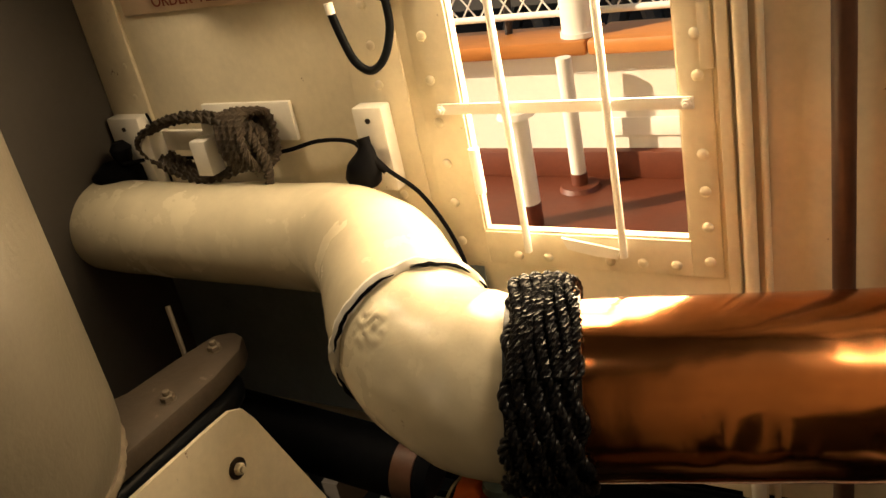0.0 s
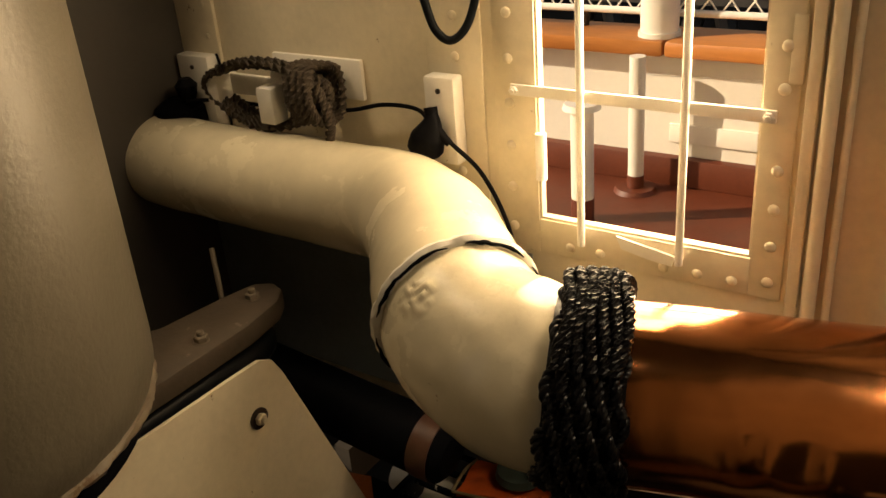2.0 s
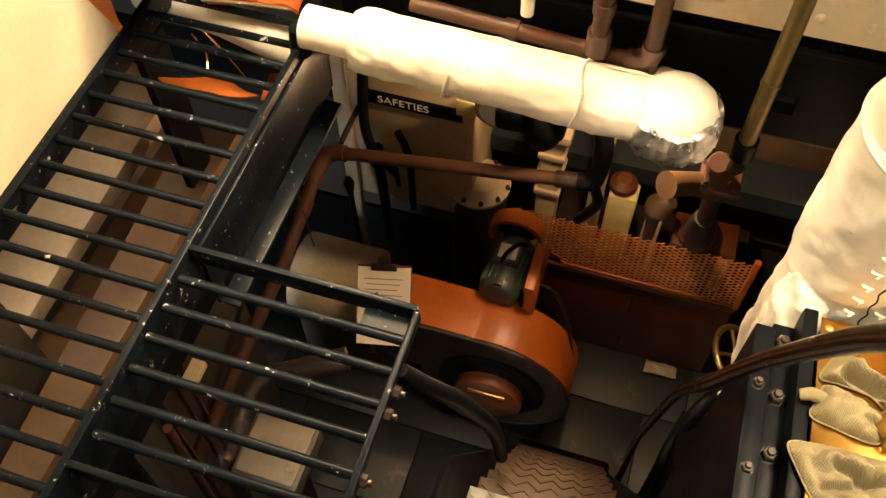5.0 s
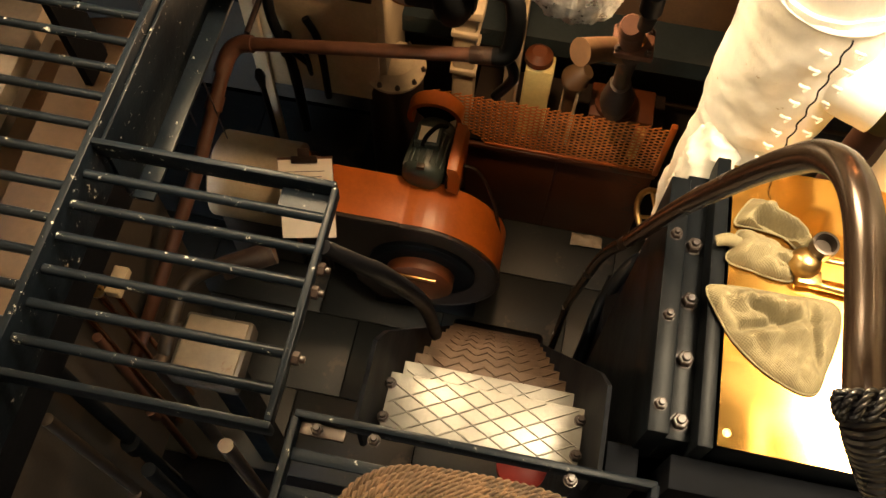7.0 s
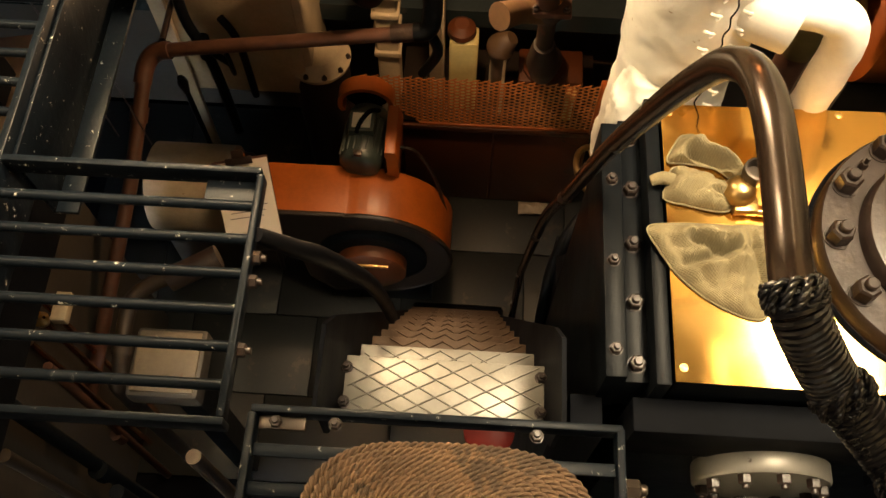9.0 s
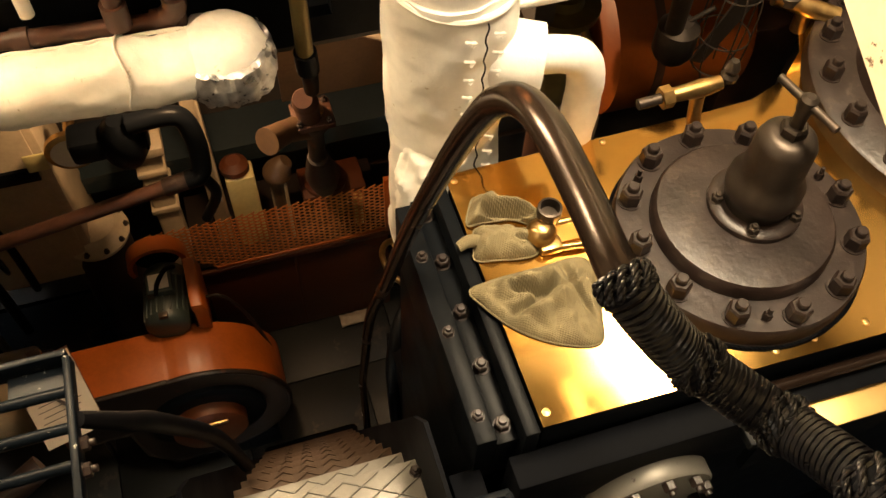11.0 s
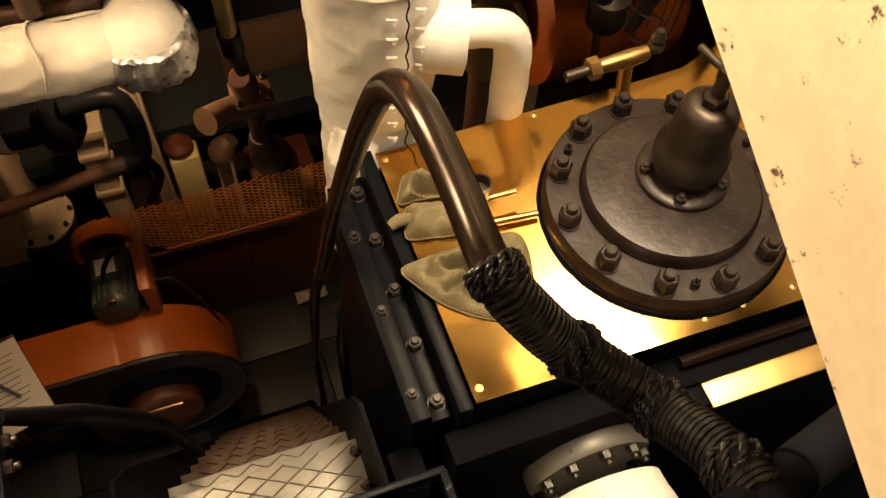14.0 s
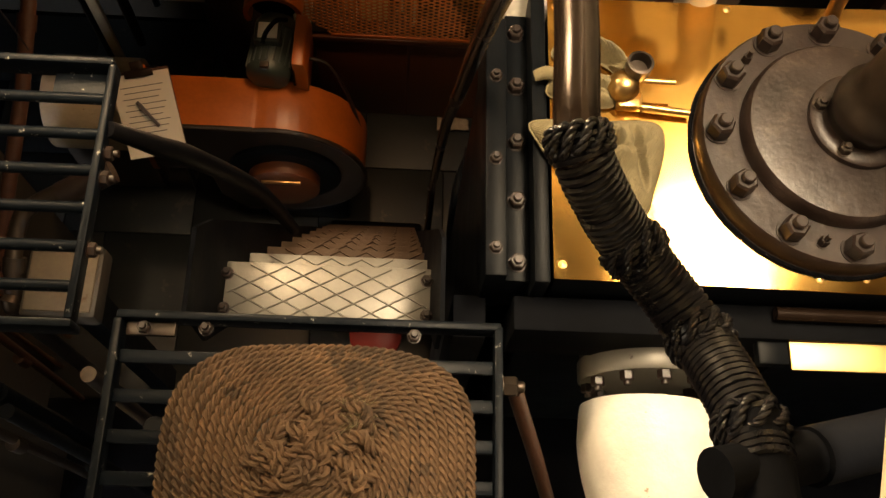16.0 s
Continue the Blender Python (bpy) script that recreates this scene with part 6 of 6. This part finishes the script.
for k in range(10):
    a = 2 * math.pi * k / 10
    piece("bolt", lug, Matrix.Translation((-0.07 + 0.126 * math.cos(a), 2.30 + 0.126 * math.sin(a), -1.594)), ring)
gov = thing("regulator_valve", (0.84, 1.9, -1.9), "rusty flanged regulator valve with bolts", "valve")
part("top_flange", B(0.755, 0.885, 1.80, 1.92, -0.71, -0.685, 0.006), RUST, gov)
part("cap_nut", L((0.820, 1.86, -0.685), [(0.034, 0), (0.038, 0.012), (0.022, 0.03), (0.014, 0.036)], seg=16), BRASS_OLD, gov)
for dx in (-0.048, 0.048):
    for dy in (-0.045, 0.045):
        piece("bolt", lug, Matrix.Translation((0.820 + dx, 1.86 + dy, -0.685)), gov)
part("upper", S(smooth_path([(0.79, 1.80, -0.55), (0.80, 1.83, -0.60), (0.81, 1.85, -0.70)]), [0.03, 0.042, 0.036], seg=16), RUST, gov)
part("neck", L((0.82, 1.86, -0.90), [(0.028, 0), (0.030, 0.12), (0.055, 0.17), (0.06, 0.19)], seg=20), GRIME_SHADE, gov)
part("bonnet", S(smooth_path([(0.82, 1.86, -0.90), (0.84, 1.98, -1.15), (0.87, 2.16, -1.45), (0.90, 2.36, -1.62)]), [0.035, 0.06, 0.045, 0.07], seg=18), GRIME_SHADE, gov)
part("outlet", S(smooth_path([(0.80, 1.86, -0.74), (0.73, 1.82, -0.70), (0.66, 1.76, -0.66)]), [0.045, 0.038, 0.045], seg=16), WARM_BEAM, gov)
part("base_plate", B(0.79, 1.07, 2.30, 2.48, -1.74, -1.70, 0.008), SHADED_ORANGE, gov)
part("base_cup", L((0.90, 2.37, -1.70), [(0.09, 0), (0.095, 0.03), (0.07, 0.05), (0.065, 0.09)], seg=28), SHADED_ORANGE, gov)
part("stool", B(0.83, 1.03, 2.34, 2.46, -1.915, -1.74, 0.006), GRIME_SHADE, gov)
part("drip_cup", L((1.02, 2.26, -1.90), [(0.02, 0), (0.020, 0.13), (0.028, 0.15), (0.024, 0.20)], seg=14), BRASS_OLD, gov)
back = thing("bulkhead_panel", (1.2, 2.70, -1.5), "brown stained cream panel on the far bulkhead", "panel")
part("sheet", B(0.80, 2.2, 2.700, 2.716, -1.72, -0.80, 0.003), WARM_BEAM, back)
part("stiffener", B(0.80, 2.2, 2.66, 2.70, -1.80, -1.765, 0.003), GRIME_SHADE, back)
part("stiffener", B(0.80, 2.2, 2.68, 2.70, -2.05, -2.035, 0.003), WARM_BEAM, back)

wheel = thing("brass_hand_wheel", (1.03, 1.52, -1.6), "polished brass hand wheel on a vertical spindle", "hand wheel")
WM = Matrix.Translation((1.04, 1.55, -1.2)) @ Matrix.Rotation(radians(35), 4, "Y")
part("rim", S([WM @ Vector((0.10 * math.cos(a), 0.10 * math.sin(a), 0)) for a in np.linspace(0, 2 * math.pi, 41)[:-1]], 0.011, closed=True, seg=10), BRASS_OLD, wheel)
for k in range(4):
    a = math.pi / 2 * k + 0.4
    part("spoke", R(WM @ Vector((0, 0, 0)), WM @ Vector((0.10 * math.cos(a), 0.10 * math.sin(a), 0)), 0.007, seg=8), BRASS_OLD, wheel)
part("spindle", R(WM @ Vector((0, 0, 0.03)), (1.06, 1.53, -2.6), 0.014, seg=10), BRASS_OLD, wheel)
loop = thing("curved_drain_pipe", (0.92, 1.2, -2.6), "black curved drain pipe beside the stairs", "pipe")
part("tube", S(smooth_path([(1.02, 1.40, -1.20), (0.96, 1.33, -1.18), (0.90, 1.22, -1.24), (0.885, 1.15, -1.42), (0.89, 1.12, -1.8), (0.89, 1.12, -2.6)]), 0.024, seg=14), BLACK, loop)
rag = tagged(new("rag"), "crumpled white rag on the floor plates", "rag")
rag.location = (0.93, 2.15, -2.6)
BASES[rag] = Vector((0.93, 2.15, -2.6))
bm = bmesh.new()
bmesh.ops.create_grid(bm, x_segments=14, y_segments=8, size=1, matrix=Matrix.Translation((0.94, 2.15, -2.565)) @ Matrix.Diagonal((0.08, 0.032, 1, 1)))
for v in bm.verts:
    v.co.z += 0.03 * noise.noise(v.co * 16) + 0.015 * noise.noise(v.co * 40)
bmesh.ops.solidify(bm, geom=bm.faces[:], thickness=0.006)
part("cloth", bm, PALE_BEAM, rag, angle=80)
pad = tagged(part("foot_mat", B(0.36, 0.80, 1.42, 1.60, -2.598, -2.57, 0.02), RUBBER, None, "black rubber foot mat at the foot of the stairs"), category="mat")

# under the gratings
box_ = thing("junction_box", (-0.32, 0.78, -1.4), "pale grey junction box with a rounded rim below the grating", "box")
part("body", B(-0.435, -0.205, 0.67, 0.90, -1.30, -1.21, 0.015), SHADED_GREY, box_)
part("lid", B(-0.420, -0.220, 0.685, 0.885, -1.215, -1.200, 0.006), DARK_CREAM, box_)
part("stand", B(-0.36, -0.28, 0.74, 0.84, -2.6, -1.30), BLACK, box_)
pump = thing("brass_cock_group", (-0.75, 0.9, -1.4), "cluster of small brass cocks and copper pipes below the grating", "cocks")
for k, (x, y, z) in enumerate(((-0.78, 0.98, -1.18), (-0.745, 0.90, -1.20), (-0.79, 0.84, -1.22))):
    part("cock", L((x, y, z), [(0.012, -0.04), (0.022, -0.02), (0.026, 0.0), (0.014, 0.02), (0.016, 0.04)], seg=14), BRASS_OLD, pump)
    part("lever", R((x - 0.05, y + 0.01, z + 0.035), (x + 0.04, y - 0.01, z + 0.04), 0.006, seg=8), BRASS_OLD, pump)
    part("pipe", R((x, y, -2.6), (x, y, z - 0.03), 0.011, seg=10), COPPER, pump)
part("plate", B(-0.72, -0.67, 0.90, 1.0, -1.24, -1.20, 0.004), TAN, pump)
bend = thing("steel_bend_pipe", (-0.45, 0.8, -2.6), "dull steel pipe bend beside the junction box", "pipe")
part("tube", S(smooth_path([(-0.47, 0.70, -2.6), (-0.465, 0.70, -1.35), (-0.46, 0.74, -1.22), (-0.455, 0.90, -1.15), (-0.42, 0.98, -1.12), (-0.30, 1.05, -1.10)]), 0.026, seg=14), STEEL, bend)
part("union", S([Vector((-0.46, 0.80, -1.195)), Vector((-0.458, 0.84, -1.175))], 0.034, seg=12), STEEL, bend)
part("tee", S([Vector((-0.33, 1.02, -1.105)), Vector((-0.18, 1.10, -1.08))], 0.04, seg=14), IRON, bend)
for k, (x, y, r, m) in enumerate(((-0.62, 0.52, 0.025, BLACK), (-0.56, 0.36, 0.018, STEEL), (-0.30, 0.30, 0.020, BLACK), (-0.10, 0.42, 0.022, STEEL), (0.05, 0.30, 0.028, BLACK), (-0.68, 0.70, 0.016, RUST))):
    pp = thing("vertical_pipe", (x, y, -2.6), "dark service pipe rising from the bilge below the gratings", "pipe", "bilge pipes")
    part("tube", R((x, y, -2.6), (x + 0.02 * (k % 3 - 1), y + 0.03, -0.75 - 0.08 * k), r, seg=14), m, pp)
    part("coupling", R((x, y, -1.7 - 0.05 * k), (x, y, -1.62 - 0.05 * k), r * 1.35, seg=14), m, pp)
beam = thing("cream_deck_beam", (-0.82, 0.9, -0.35), "stained cream painted deck beam below the walkway", "beam")
part("flange", prism([(-0.98, 1.47), (-0.795, 1.45), (-0.735, 1.30), (-0.715, 0.10), (-0.99, 0.10)], -0.36, -0.30, bevel=0.004), PALE_BEAM, beam)
part("web", B(-0.86, -0.82, 0.1, 1.45, -2.6, -0.36), DARK, beam)
# the darker tan here is the beam's shaded flank put into colour
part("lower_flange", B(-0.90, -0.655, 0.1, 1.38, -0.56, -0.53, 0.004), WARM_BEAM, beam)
beam = thing("rusty_deck_beam", (-0.55, 0.9, -0.35), "rust stained tan flat beam below the walkway", "beam")
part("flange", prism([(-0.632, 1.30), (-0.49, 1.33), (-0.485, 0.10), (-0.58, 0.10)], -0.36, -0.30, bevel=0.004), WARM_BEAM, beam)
part("web", B(-0.56, -0.53, 0.1, 1.26, -0.75, -0.36), BLACK_FLAT, beam)
part("hanger", B(-0.54, -0.52, 1.1, 1.2, -0.30, WZ - 0.06), BLACK_FLAT, beam)
pouch = thing("life_jacket_pouch", (-0.31, 1.29, WZ), "folded orange vinyl pouch with pale piping on the walkway", "pouch")
bm = bmesh.new()
bmesh.ops.create_grid(bm, x_segments=18, y_segments=12, size=1, matrix=Matrix.Translation((-0.307, 1.285, WZ + 0.014)) @ Matrix.Rotation(radians(8), 4, "Z") @ Matrix.Diagonal((0.098, 0.058, 1, 1)))
for v in bm.verts:
    v.co.z += 0.014 * (1 - ((v.co.x + 0.307) / 0.11) ** 2) + 0.012 * noise.noise(v.co * 22)
bmesh.ops.solidify(bm, geom=bm.faces[:], thickness=0.012)
part("fold", bm, POUCH, pouch, angle=70)
part("piping", S(smooth_path([(-0.407, 1.215, WZ + 0.012), (-0.305, 1.218, WZ + 0.026), (-0.211, 1.242, WZ + 0.014)], 8), 0.004, seg=6), CANVAS, pouch)
part("piping", S(smooth_path([(-0.407, 1.215, WZ + 0.012), (-0.415, 1.28, WZ + 0.02), (-0.415, 1.335, WZ + 0.012)], 8), 0.004, seg=6), CANVAS, pouch)
tagged(part("green_cap", L((-0.28, 1.30, WZ + 0.035), [(0.04, 0), (0.055, 0.012), (0.05, 0.03), (0.02, 0.036)], seg=24), GREEN, None, "dark green rubber cap lying on the pouch"), category="cap")
for pts, z in (([(-0.525, 1.128), (-0.40, 1.162), (-0.345, 1.158), (-0.28, 1.142), (-0.36, 1.122), (-0.49, 1.112)], 0.075), ([(-0.83, 1.31), (-0.75, 1.325), (-0.70, 1.27), (-0.645, 1.225), (-0.67, 1.205), (-0.76, 1.25)], 0.07), ([(-0.61, 1.215), (-0.575, 1.235), (-0.535, 1.20), (-0.57, 1.185)], 0.06), ([(-0.30, 1.235), (-0.275, 1.24), (-0.26, 1.15), (-0.285, 1.15)], 0.05)):
    flag = thing("orange_strip", (pts[0][0], pts[0][1], z), "bent orange painted sheet strip below the walkway rungs", "strip", "orange strips")
    bm = prism(pts, z, z + 0.004)
    bmesh.ops.subdivide_edges(bm, edges=bm.edges[:], cuts=3, use_grid_fill=True)
    for v in bm.verts:
        v.co.z += 0.012 * noise.noise(Vector((v.co.x * 14, v.co.y * 14, 4)))
    part("sheet", bm, ORANGE, flag, angle=60)
    part("hanger_wire", R((pts[2][0], pts[2][1], z), (pts[2][0] + 0.01, pts[2][1] + 0.02, z - 0.6), 0.002, seg=5), IRON, flag)
for a, b, c in (((-0.64, 1.355, 0.09), (-0.50, 1.29, 0.10), (-0.315, 1.175, 0.07)), ((-0.53, 1.30, 0.05), (-0.46, 1.24, 0.07), (-0.44, 1.20, 0.05))):
    tagged(part("copper_wire", S(smooth_path([a, b, c]), 0.0028, seg=6), COPPER, None, "thin bare copper wire below the walkway rungs"), category="wire")
